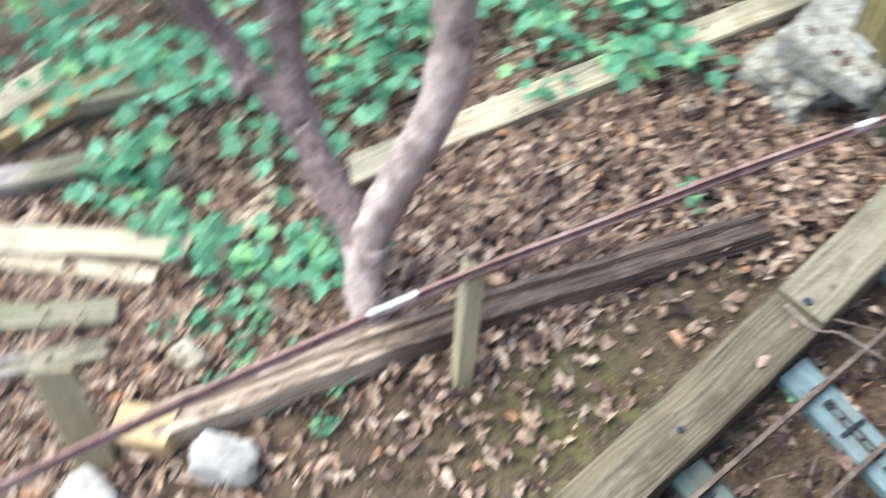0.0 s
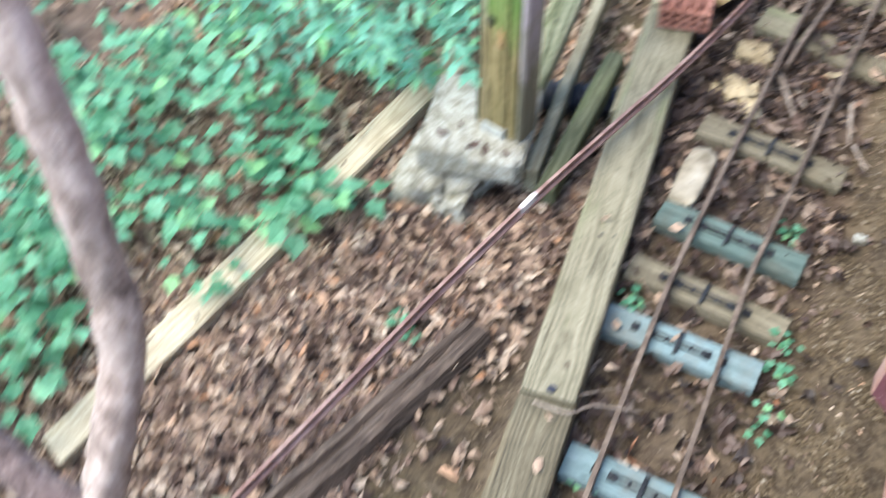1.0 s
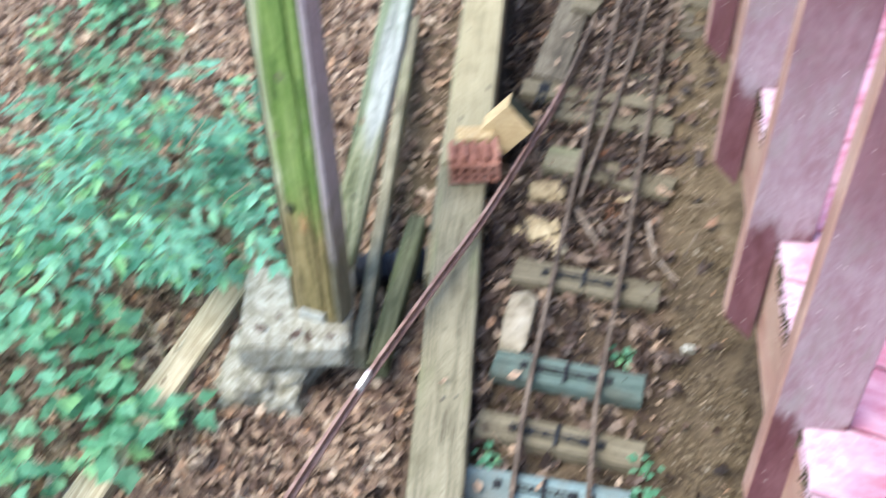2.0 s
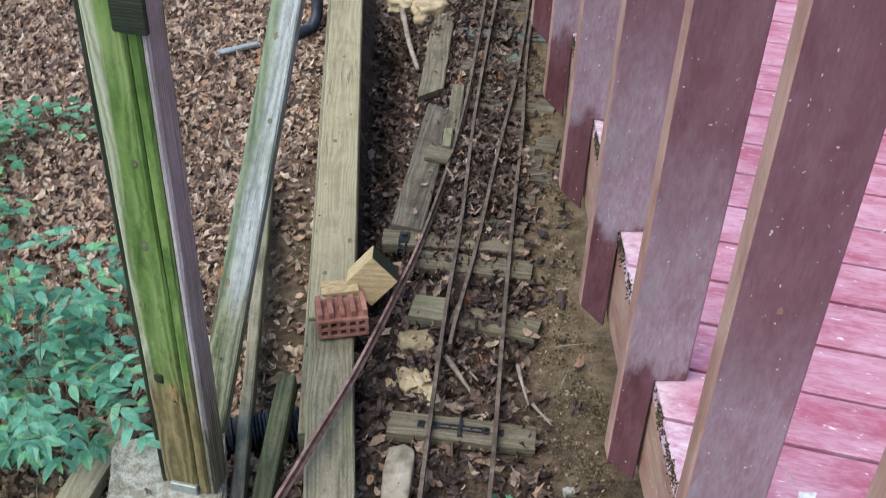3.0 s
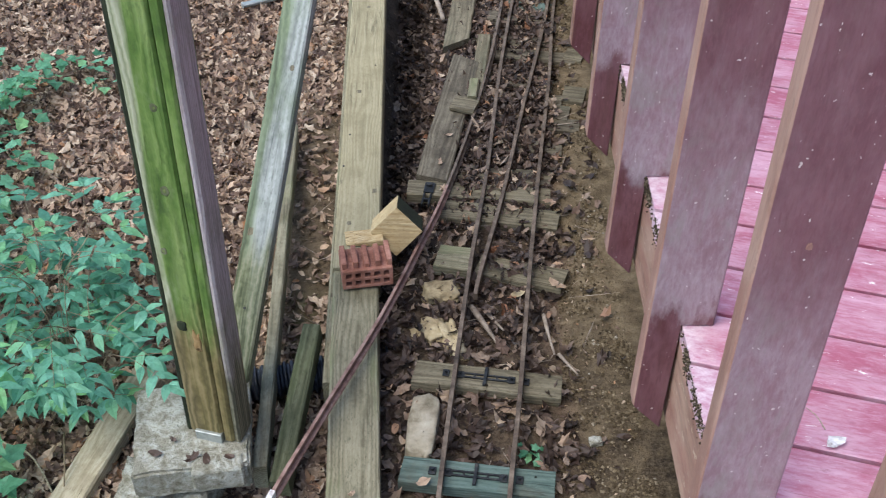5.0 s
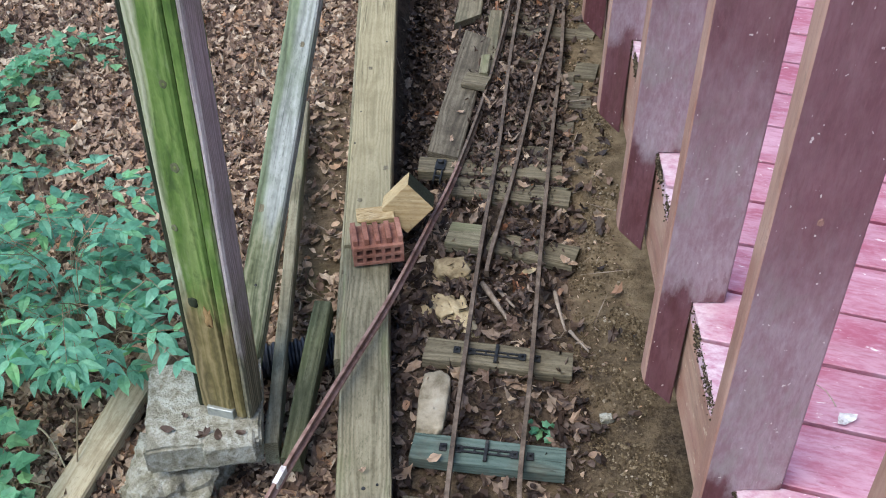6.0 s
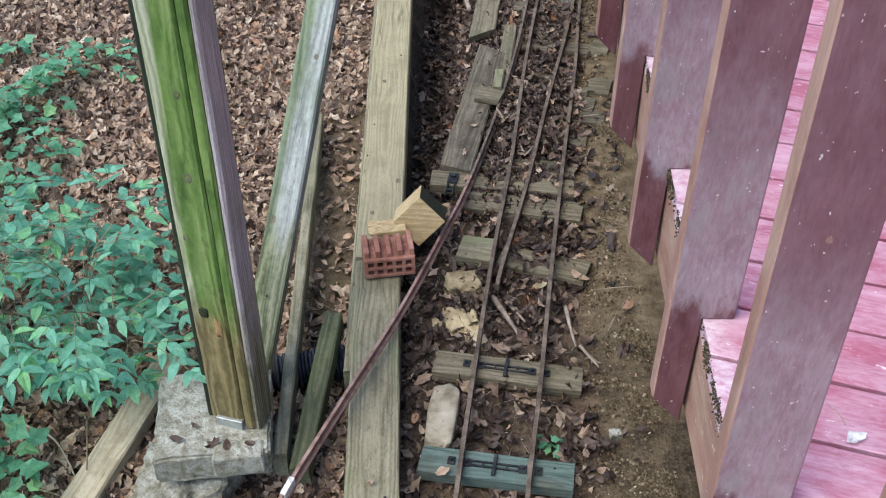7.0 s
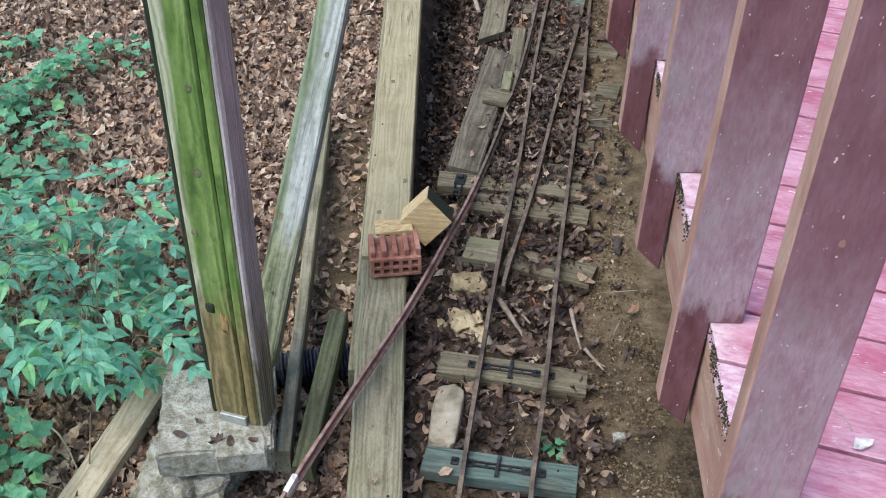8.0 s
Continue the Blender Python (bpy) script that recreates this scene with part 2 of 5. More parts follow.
def algae_post(name, pale_side):
    """Old softwood grown over with bright algae: arched grain, one bleached edge, a brown foot below a ragged limit."""
    mat, nt, b = shader(name, 0.8, 0, 0.3)
    rg = rings(nt, 0.011, 0.05, 0.085)
    st = tex_noise(nt, coords(nt, (1.6, 55, 55)), 1.0, 7, 0.68, 0.8)
    big = tex_noise(nt, coords(nt, (2.2, 9, 9)), 1.2, 5, 0.6, 0.5)
    tone = mix(nt, 0.66, rg, st)
    col = ramp(nt, tone, [(0.15, (0.045, 0.085, 0.018)), (0.42, (0.085, 0.155, 0.032)), (0.62, (0.135, 0.215, 0.055)), (0.88, (0.215, 0.28, 0.105))])
    col = mix(nt, ramp(nt, big, [(0.34, (0.6,) * 3), (0.52, (0, 0, 0))]), col, (0.055, 0.11, 0.022))
    col = mix(nt, ramp(nt, big, [(0.52, (0, 0, 0)), (0.68, (0.45,) * 3)]), col, (0.24, 0.31, 0.115))
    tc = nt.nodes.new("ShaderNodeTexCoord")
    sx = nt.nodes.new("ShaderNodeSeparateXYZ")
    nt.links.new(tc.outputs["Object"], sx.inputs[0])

    def ragged(out, gain, amount, noisy):
        m = nt.nodes.new("ShaderNodeMath")
        m.operation = "MULTIPLY_ADD"
        m.inputs[1].default_value = gain
        nt.links.new(out, m.inputs[0])
        k = nt.nodes.new("ShaderNodeMath")
        k.operation = "MULTIPLY"
        k.inputs[1].default_value = amount
        nt.links.new(noisy, k.inputs[0])
        nt.links.new(k.outputs[0], m.inputs[2])
        return m.outputs[0]

    blot = tex_noise(nt, coords(nt, (9, 26, 26)), 1.0, 7, 0.7, 0.4)
    col = mix(nt, ramp(nt, blot, [(0.34, (0.7,) * 3), (0.47, (0, 0, 0))]), col, (0.04, 0.075, 0.02))
    col = mix(nt, ramp(nt, blot, [(0.55, (0, 0, 0)), (0.70, (0.5,) * 3)]), col, (0.21, 0.26, 0.13))
    edge = ragged(sx.outputs[1], 10.0 * pale_side, 0.9, tex_noise(nt, coords(nt, (1.6, 14, 14)), 1.0, 4, 0.6))
    bleached = ramp(nt, tone, [(0.25, (0.17, 0.19, 0.10)), (0.5, (0.36, 0.37, 0.26)), (0.8, (0.50, 0.50, 0.40))])
    col = mix(nt, ramp(nt, edge, [(0.60, (0, 0, 0)), (0.74, (0.85,) * 3)]), col, bleached)
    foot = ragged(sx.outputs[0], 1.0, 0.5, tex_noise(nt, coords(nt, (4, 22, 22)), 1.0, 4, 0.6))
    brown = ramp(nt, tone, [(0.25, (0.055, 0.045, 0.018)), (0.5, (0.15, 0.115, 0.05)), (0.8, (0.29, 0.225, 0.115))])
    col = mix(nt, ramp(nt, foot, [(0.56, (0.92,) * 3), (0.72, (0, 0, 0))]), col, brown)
    nt.links.new(col, b.inputs["Base Color"])
    bump(nt, b, tone, 0.6, 0.006)
    return mat


def painted(name, base, faded, bare, chips=0.66, rough=0.5, dirt=(0.08, 0.07, 0.06)):
    """Old paint on wood: faded in streaks along X, dusty, flaked in places."""
    mat, nt, b = shader(name, rough, 0, 0.45)
    g = coords(nt, (1.4, 16, 16))
    w = coords(nt, (3.5, 9, 9))
    f = coords(nt, (26, 150, 150))
    g1 = tex_noise(nt, g, 1.2, 6, 0.65, 0.4)
    big = tex_noise(nt, w, 1.3, 8, 0.68, 0.5)
    col = mix(nt, ramp(nt, big, [(0.38, (0, 0, 0)), (0.64, (1, 1, 1))]), base, faded)
    brush = tex_noise(nt, f, 1, 4, 0.6)
    col = mix(nt, ramp(nt, brush, [(0.34, (0.55,) * 3), (0.48, (0, 0, 0))]), col, base)
    col = mix(nt, ramp(nt, brush, [(0.54, (0, 0, 0)), (0.70, (0.45,) * 3)]), col, faded)
    fine = tex_noise(nt, coords(nt, (22, 60, 60)), 1.0, 8, 0.75)
    col = mix(nt, ramp(nt, g1, [(0.5, (0, 0, 0)), (0.8, (0.55,) * 3)]), col, dirt)
    col = mix(nt, ramp(nt, fine, [(0.52, (0, 0, 0)), (0.66, (0.5,) * 3)]), col, faded)
    col = mix(nt, ramp(nt, fine, [(0.30, (0.6,) * 3), (0.42, (0, 0, 0))]), col, dirt)
    scr = ramp(nt, tex_noise(nt, coords(nt, (2.0, 70, 70)), 1.0, 4, 0.6, 1.5), [(0.70, (0, 0, 0)), (0.74, (0.5,) * 3)])
    col = mix(nt, scr, col, dirt)
    fl = ramp(nt, tex_noise(nt, coords(nt, (9, 22, 22)), 2.2, 7, 0.72), [(chips, (0, 0, 0)), (chips + 0.02, (1, 1, 1))])
    col = mix(nt, fl, col, bare)
    sp = ramp(nt, tex_noise(nt, coords(nt, (30, 45, 45)), 1.6, 3, 0.55), [(0.74, (0, 0, 0)), (0.76, (0.9,) * 3)])
    col = mix(nt, sp, col, bare)
    nt.links.new(col, b.inputs["Base Color"])
    nt.links.new(ramp(nt, big, [(0.3, (rough - 0.12,) * 3), (0.7, (rough + 0.2,) * 3)]), b.inputs["Roughness"])
    bump(nt, b, mix(nt, 0.5, g1, brush), 0.4, 0.004)
    return mat


def mottled(name, stops, scale=20, rough=0.9, metal=0.0, relief=0.6, dist=0.01, kind="Object", spec=0.3, stretch=(1, 1, 1)):
    mat, nt, b = shader(name, rough, metal, spec)
    v = coords(nt, stretch, kind == "Object", kind)
    n1 = tex_noise(nt, v, scale, 8, 0.68, 0.3)
    n2 = tex_noise(nt, v, scale * 0.2, 4, 0.6)
    col = ramp(nt, mix(nt, 0.35, n1, n2), stops, True)
    nt.links.new(col, b.inputs["Base Color"])
    bump(nt, b, n1, relief, dist)
    return mat


def lichened(name):
    """Old concrete: grey-buff, pitted, with pale lichen crusts and dark dirt in the hollows."""
    mat, nt, b = shader(name, 0.95, 0, 0.25)
    v = coords(nt, (1, 1, 1))
    big, mid, fine = tex_noise(nt, v, 9, 5, 0.6, 0.4), tex_noise(nt, v, 34, 8, 0.72, 0.3), tex_noise(nt, v, 140, 4, 0.7)
    col = ramp(nt, mid, [(0.30, (0.15, 0.145, 0.105)), (0.48, (0.27, 0.265, 0.21)), (0.62, (0.37, 0.37, 0.32))])
    crust = mix(nt, 0.6, big, mid)
    col = mix(nt, ramp(nt, crust, [(0.49, (0, 0, 0)), (0.60, (0.75,) * 3)]), col, (0.47, 0.49, 0.44))
    col = mix(nt, ramp(nt, crust, [(0.36, (0.55,) * 3), (0.46, (0, 0, 0))]), col, (0.12, 0.12, 0.075))
    col = mix(nt, ramp(nt, fine, [(0.32, (0.6,) * 3), (0.45, (0, 0, 0))]), col, (0.07, 0.065, 0.045))
    nt.links.new(col, b.inputs["Base Color"])
    bump(nt, b, mix(nt, 0.35, mid, fine), 1.0, 0.016)
    return mat


def leafy(name, stops, rough=0.5, through=0.35, spec=0.35):
    """Leaves: each its own tone; light passes through."""
    mat, nt, b = shader(name, rough, 0, spec)
    geo = nt.nodes.new("ShaderNodeNewGeometry")
    col = ramp(nt, geo.outputs["Random Per Island"], stops)
    spot = tex_noise(nt, coords(nt, (1, 1, 1), False), 55, 4, 0.6)
    col = mix(nt, 0.5, col, ramp(nt, spot, [(0.3, (0.35, 0.35, 0.35)), (0.65, (1, 1, 1))]), "MULTIPLY")
    nt.links.new(col, b.inputs["Base Color"])
    tr = nt.nodes.new("ShaderNodeBsdfTranslucent")
    nt.links.new(col, tr.inputs[0])
    ms = nt.nodes.new("ShaderNodeMixShader")
    ms.inputs[0].default_value = through
    nt.links.new(b.outputs[0], ms.inputs[1])
    nt.links.new(tr.outputs[0], ms.inputs[2])
    nt.links.new(ms.outputs[0], nt.nodes["Material Output"].inputs[0])
    return mat


def post_paint():
    """Maroon paint, rubbed through to grey-lilac on the stretch above the deck, sound below it."""
    mat = painted("faded_maroon_paint", (0.100, 0.034, 0.042), (0.185, 0.088, 0.105), (0.66, 0.62, 0.60), 0.76, 0.42, (0.12, 0.07, 0.06))
    nt = mat.node_tree
    b = nt.nodes["Principled BSDF"]
    under = b.inputs["Base Color"].links[0].from_socket
    tc = nt.nodes.new("ShaderNodeTexCoord")
    sx = nt.nodes.new("ShaderNodeSeparateXYZ")
    nt.links.new(tc.outputs["Object"], sx.inputs[0])
    ragged = nt.nodes.new("ShaderNodeMath")
    ragged.operation = "MULTIPLY_ADD"
    ragged.inputs[1].default_value = 0.40
    nt.links.new(tex_noise(nt, coords(nt, (3.5, 9, 9)), 1.3, 7, 0.66), ragged.inputs[0])
    nt.links.new(sx.outputs[0], ragged.inputs[2])
    half = nt.nodes.new("ShaderNodeMath")
    half.operation = "MULTIPLY"
    half.inputs[1].default_value = 0.5
    nt.links.new(ragged.outputs[0], half.inputs[0])
    zone = ramp(nt, half.outputs[0], [(0.475, (0, 0, 0)), (0.50, (0.9,) * 3), (0.66, (0.8,) * 3), (0.80, (0.15,) * 3)])
    worn = ramp(nt, mix(nt, 0.35, tex_noise(nt, coords(nt, (9, 20, 20)), 1.0, 9, 0.76, 0.5), tex_noise(nt, coords(nt, (30, 120, 120)), 1.0, 5, 0.65)), [(0.30, (0.20, 0.125, 0.145)), (0.44, (0.27, 0.185, 0.215)), (0.56, (0.345, 0.275, 0.31)), (0.72, (0.44, 0.39, 0.42))])
    col = mix(nt, zone, under, worn)
    stain = ramp(nt, tex_noise(nt, coords(nt, (5, 11, 11)), 1.4, 8, 0.72, 0.6), [(0.50, (0, 0, 0)), (0.62, (0.55,) * 3)])
    stain = mix(nt, 1.0, stain, zone, "MULTIPLY")
    col = mix(nt, stain, col, (0.24, 0.23, 0.215))
    fleck = ramp(nt, tex_noise(nt, coords(nt, (48, 70, 70)), 1.5, 2, 0.5), [(0.735, (0, 0, 0)), (0.745, (0.9,) * 3)])
    col = mix(nt, fleck, col, (0.62, 0.58, 0.56))
    nt.links.new(col, b.inputs["Base Color"])
    return mat


def deck_paint():
    """Red deck paint, walked and weathered to pale lavender along the boards' outer ends."""
    mat = painted("faded_red_deck_paint", (0.38, 0.105, 0.165), (0.58, 0.35, 0.44), (0.80, 0.74, 0.75), 0.64, 0.4, (0.25, 0.075, 0.105))
    nt = mat.node_tree
    b = nt.nodes["Principled BSDF"]
    under = b.inputs["Base Color"].links[0].from_socket
    tc = nt.nodes.new("ShaderNodeTexCoord")
    sx = nt.nodes.new("ShaderNodeSeparateXYZ")
    nt.links.new(tc.outputs["Object"], sx.inputs[0])
    m = nt.nodes.new("ShaderNodeMath")
    m.operation = "MULTIPLY_ADD"
    m.inputs[1].default_value = 0.16
    nt.links.new(tex_noise(nt, coords(nt, (16, 22, 22)), 1.0, 8, 0.72, 0.4), m.inputs[0])
    nt.links.new(sx.outputs[0], m.inputs[2])
    pale = ramp(nt, tex_noise(nt, coords(nt, (40, 60, 60)), 1.0, 6, 0.7), [(0.35, (0.40, 0.20, 0.28)), (0.5, (0.51, 0.38, 0.46)), (0.65, (0.62, 0.54, 0.60))])
    nt.links.new(mix(nt, ramp(nt, m.outputs[0], [(0.10, (0.9,) * 3), (0.19, (0, 0, 0))]), under, pale), b.inputs["Base Color"])
    return mat


M_POST = post_paint()
M_EDGE = painted("bare_brown_board_edge", (0.235, 0.125, 0.10), (0.33, 0.215, 0.175), (0.48, 0.40, 0.33), 0.72, 0.6, (0.12, 0.075, 0.055))
M_RIM = painted("worn_brown_paint", (0.25, 0.125, 0.10), (0.36, 0.24, 0.185), (0.50, 0.42, 0.32), 0.62, 0.6, (0.07, 0.065, 0.035))
M_DECK = deck_paint()
M_BEAM = wood("weathered_treated_timber", (0.20, 0.178, 0.108), (0.275, 0.247, 0.15), (0.35, 0.318, 0.205), (0.13, 0.11, 0.06), 0.5)
M_GREY = wood("weathered_grey_timber", (0.085, 0.077, 0.048), (0.19, 0.176, 0.118), (0.285, 0.27, 0.19), (0.09, 0.085, 0.05), 0.65, ((0.14, 0.17, 0.08), 0.53))
M_TIE = wood("weathered_tie_wood", (0.062, 0.053, 0.033), (0.14, 0.123, 0.082), (0.23, 0.208, 0.145), (0.045, 0.038, 0.027), 0.75, ((0.09, 0.105, 0.065), 0.60))
# tie wood darkened for mud and for the shade over the far track
M_MUD_SHADE = wood("muddy_shaded_tie_wood", (0.04, 0.034, 0.024), (0.105, 0.092, 0.066), (0.19, 0.17, 0.125), (0.035, 0.028, 0.02), 0.85, ((0.075, 0.085, 0.055), 0.56))
M_ALGAE = wood("green_brown_board_wood", (0.04, 0.045, 0.022), (0.095, 0.105, 0.055), (0.17, 0.18, 0.11), (0.035, 0.04, 0.018), 0.6, ((0.075, 0.10, 0.04), 0.52))
M_TEAL = wood("teal_painted_tie_wood", (0.05, 0.082, 0.072), (0.088, 0.135, 0.118), (0.135, 0.185, 0.165), (0.085, 0.075, 0.055), 0.75, ((0.15, 0.15, 0.12), 0.62))
M_BLUE = wood("pale_blue_painted_tie_wood", (0.075, 0.12, 0.125), (0.14, 0.215, 0.22), (0.21, 0.29, 0.295), (0.13, 0.11, 0.08), 0.7)
M_FRESH = wood("fresh_cut_pine", (0.29, 0.20, 0.09), (0.45, 0.34, 0.175), (0.56, 0.455, 0.27), (0.25, 0.16, 0.08), 0.4, rough=0.75)
M_PALE = wood("pale_dry_board", (0.24, 0.20, 0.125), (0.40, 0.355, 0.25), (0.52, 0.47, 0.35), (0.18, 0.145, 0.09), 0.6)
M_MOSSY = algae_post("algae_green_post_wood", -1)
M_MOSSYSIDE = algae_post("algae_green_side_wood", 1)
M_MOSSGREY = wood("silver_grey_wood_with_green_edge", (0.12, 0.135, 0.125), (0.24, 0.265, 0.25), (0.40, 0.43, 0.41), (0.08, 0.12, 0.05), 0.5, ((0.10, 0.15, 0.065), 0.56), grain=0.8, flank=(0.10, 0.132, 0.072), foot=((0.05, 0.06, 0.03), (0.12, 0.135, 0.075), (0.22, 0.22, 0.15), 0.62))
M_NEAR = wood("dirty_worn_timber", (0.05, 0.043, 0.027), (0.115, 0.10, 0.064), (0.185, 0.168, 0.112), (0.042, 0.038, 0.024), 0.8, ((0.19, 0.155, 0.092), 0.56))
M_LILAC = wood("lilac_grey_weathered_wood", (0.21, 0.175, 0.18), (0.34, 0.295, 0.305), (0.46, 0.42, 0.425), (0.15, 0.16, 0.10), 0.5, ((0.14, 0.165, 0.09), 0.62), foot=((0.05, 0.055, 0.028), (0.13, 0.125, 0.075), (0.23, 0.22, 0.14), 0.52))
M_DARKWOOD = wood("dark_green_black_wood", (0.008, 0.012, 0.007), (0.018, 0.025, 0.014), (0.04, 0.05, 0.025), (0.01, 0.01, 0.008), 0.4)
M_ROT = wood("dark_rotting_log_wood", (0.028, 0.02, 0.015), (0.075, 0.055, 0.042), (0.17, 0.13, 0.098), (0.02, 0.015, 0.012), 0.8, relief=0.9, foot=((0.13, 0.10, 0.07), (0.30, 0.24, 0.17), (0.46, 0.40, 0.31), 0.80))
M_BARK = mottled("smooth_grey_brown_bark", [(0.25, (0.13, 0.095, 0.078)), (0.5, (0.37, 0.30, 0.26)), (0.75, (0.60, 0.52, 0.47))], 24, 0.9, relief=0.9, dist=0.012, stretch=(1, 1, 0.5))
M_BARK_ROUGH = mottled("rough_dark_bark", [(0.25, (0.07, 0.05, 0.045)), (0.5, (0.20, 0.15, 0.14)), (0.75, (0.40, 0.33, 0.30))], 42, 0.95, relief=1.0, dist=0.016, stretch=(1, 1, 0.45))
M_RAIL = mottled("rusted_steel_rail", [(0.25, (0.05, 0.039, 0.031)), (0.5, (0.13, 0.098, 0.073)), (0.78, (0.24, 0.19, 0.145))], 34, 0.6, 0.35, relief=0.4, dist=0.003)
M_RUST = mottled("red_brown_rusted_steel", [(0.25, (0.12, 0.066, 0.054)), (0.5, (0.24, 0.15, 0.125)), (0.78, (0.35, 0.25, 0.215))], 30, 0.7, 0.2, relief=0.4, dist=0.003)
M_BLACK = mottled("dark_iron_strap", [(0.3, (0.012, 0.014, 0.016)), (0.6, (0.035, 0.038, 0.04)), (0.8, (0.08, 0.075, 0.065))], 50, 0.55, 0.5, relief=0.3, dist=0.002)
M_PIPE = mottled("black_plastic", [(0.3, (0.010, 0.013, 0.02)), (0.7, (0.03, 0.035, 0.05))], 20, 0.45, relief=0.1)
M_TAPE = mottled("white_tape", [(0.3, (0.30, 0.26, 0.25)), (0.5, (0.62, 0.61, 0.61)), (0.7, (0.80, 0.80, 0.80))], 60, 0.5, relief=0.1)
M_STEEL = mottled("galvanised_steel", [(0.3, (0.25, 0.28, 0.27)), (0.7, (0.42, 0.45, 0.43))], 40, 0.5, 0.6, relief=0.15, dist=0.002)
M_CONC = lichened("lichened_concrete")
M_STONE = mottled("pale_yellow_stone", [(0.25, (0.18, 0.14, 0.08)), (0.5, (0.40, 0.33, 0.20)), (0.75, (0.56, 0.49, 0.34))], 15, 0.9, relief=0.8, dist=0.012)
M_ROCK = mottled("pale_grey_stone", [(0.25, (0.14, 0.12, 0.08)), (0.5, (0.31, 0.28, 0.21)), (0.75, (0.44, 0.41, 0.33))], 14, 0.9, relief=0.8, dist=0.012)
M_WHITEROCK = mottled("white_quartz_stone", [(0.25, (0.17, 0.16, 0.135)), (0.5, (0.33, 0.32, 0.285)), (0.75, (0.50, 0.50, 0.46))], 14, 0.85, relief=0.7, dist=0.01)
M_BRICK = mottled("red_clay_brick", [(0.25, (0.13, 0.055, 0.038)), (0.5, (0.26, 0.115, 0.082)), (0.8, (0.40, 0.22, 0.17))], 26, 0.9, relief=0.6, dist=0.006)
M_LITTER = leafy("dry_brown_leaves", [(0.0, (0.12, 0.08, 0.064)), (0.22, (0.22, 0.15, 0.115)), (0.46, (0.37, 0.265, 0.19)), (0.70, (0.48, 0.36, 0.26)), (0.90, (0.64, 0.53, 0.41)), (1.0, (0.47, 0.25, 0.13))], 0.7, 0.2, 0.3)
# damp leaves, their colour darkened further for the shade of track and gully
M_DAMP_SHADE = leafy("damp_shaded_leaves", [(0.0, (0.022, 0.015, 0.012)), (0.35, (0.052, 0.034, 0.027)), (0.65, (0.10, 0.069, 0.054)), (0.86, (0.18, 0.13, 0.10)), (0.97, (0.32, 0.25, 0.19)), (1.0, (0.27, 0.12, 0.06))], 0.55, 0.08, 0.35)
M_GREEN = leafy("green_leaves", [(0.0, (0.09, 0.29, 0.185)), (0.4, (0.155, 0.44, 0.30)), (0.8, (0.22, 0.55, 0.39)), (1.0, (0.27, 0.62, 0.26))], 0.40, 0.5)
M_SEEDLING = leafy("green_seedling_leaves", [(0.0, (0.085, 0.27, 0.15)), (0.4, (0.14, 0.41, 0.23)), (0.8, (0.21, 0.53, 0.33)), (1.0, (0.29, 0.61, 0.27))], 0.45, 0.5)
M_KNOT = mottled("green_brown_knot_wood", [(0.3, (0.06, 0.085, 0.02)), (0.5, (0.125, 0.165, 0.05)), (0.7, (0.19, 0.235, 0.08))], 60, 0.85, relief=0.5, dist=0.003)
M_SCAR = mottled("orange_bare_wood", [(0.3, (0.12, 0.075, 0.028)), (0.5, (0.22, 0.14, 0.06)), (0.7, (0.33, 0.23, 0.11))], 40, 0.85, relief=0.4, dist=0.003, stretch=(0.3, 1, 1))
M_TWIG = mottled("grey_twig", [(0.3, (0.14, 0.11, 0.085)), (0.7, (0.34, 0.29, 0.24))], 30, 0.9, relief=0.5, dist=0.004)
M_STEM = mottled("brown_stem", [(0.3, (0.10, 0.08, 0.05)), (0.7, (0.25, 0.20, 0.13))], 30, 0.9, relief=0.3, dist=0.003)


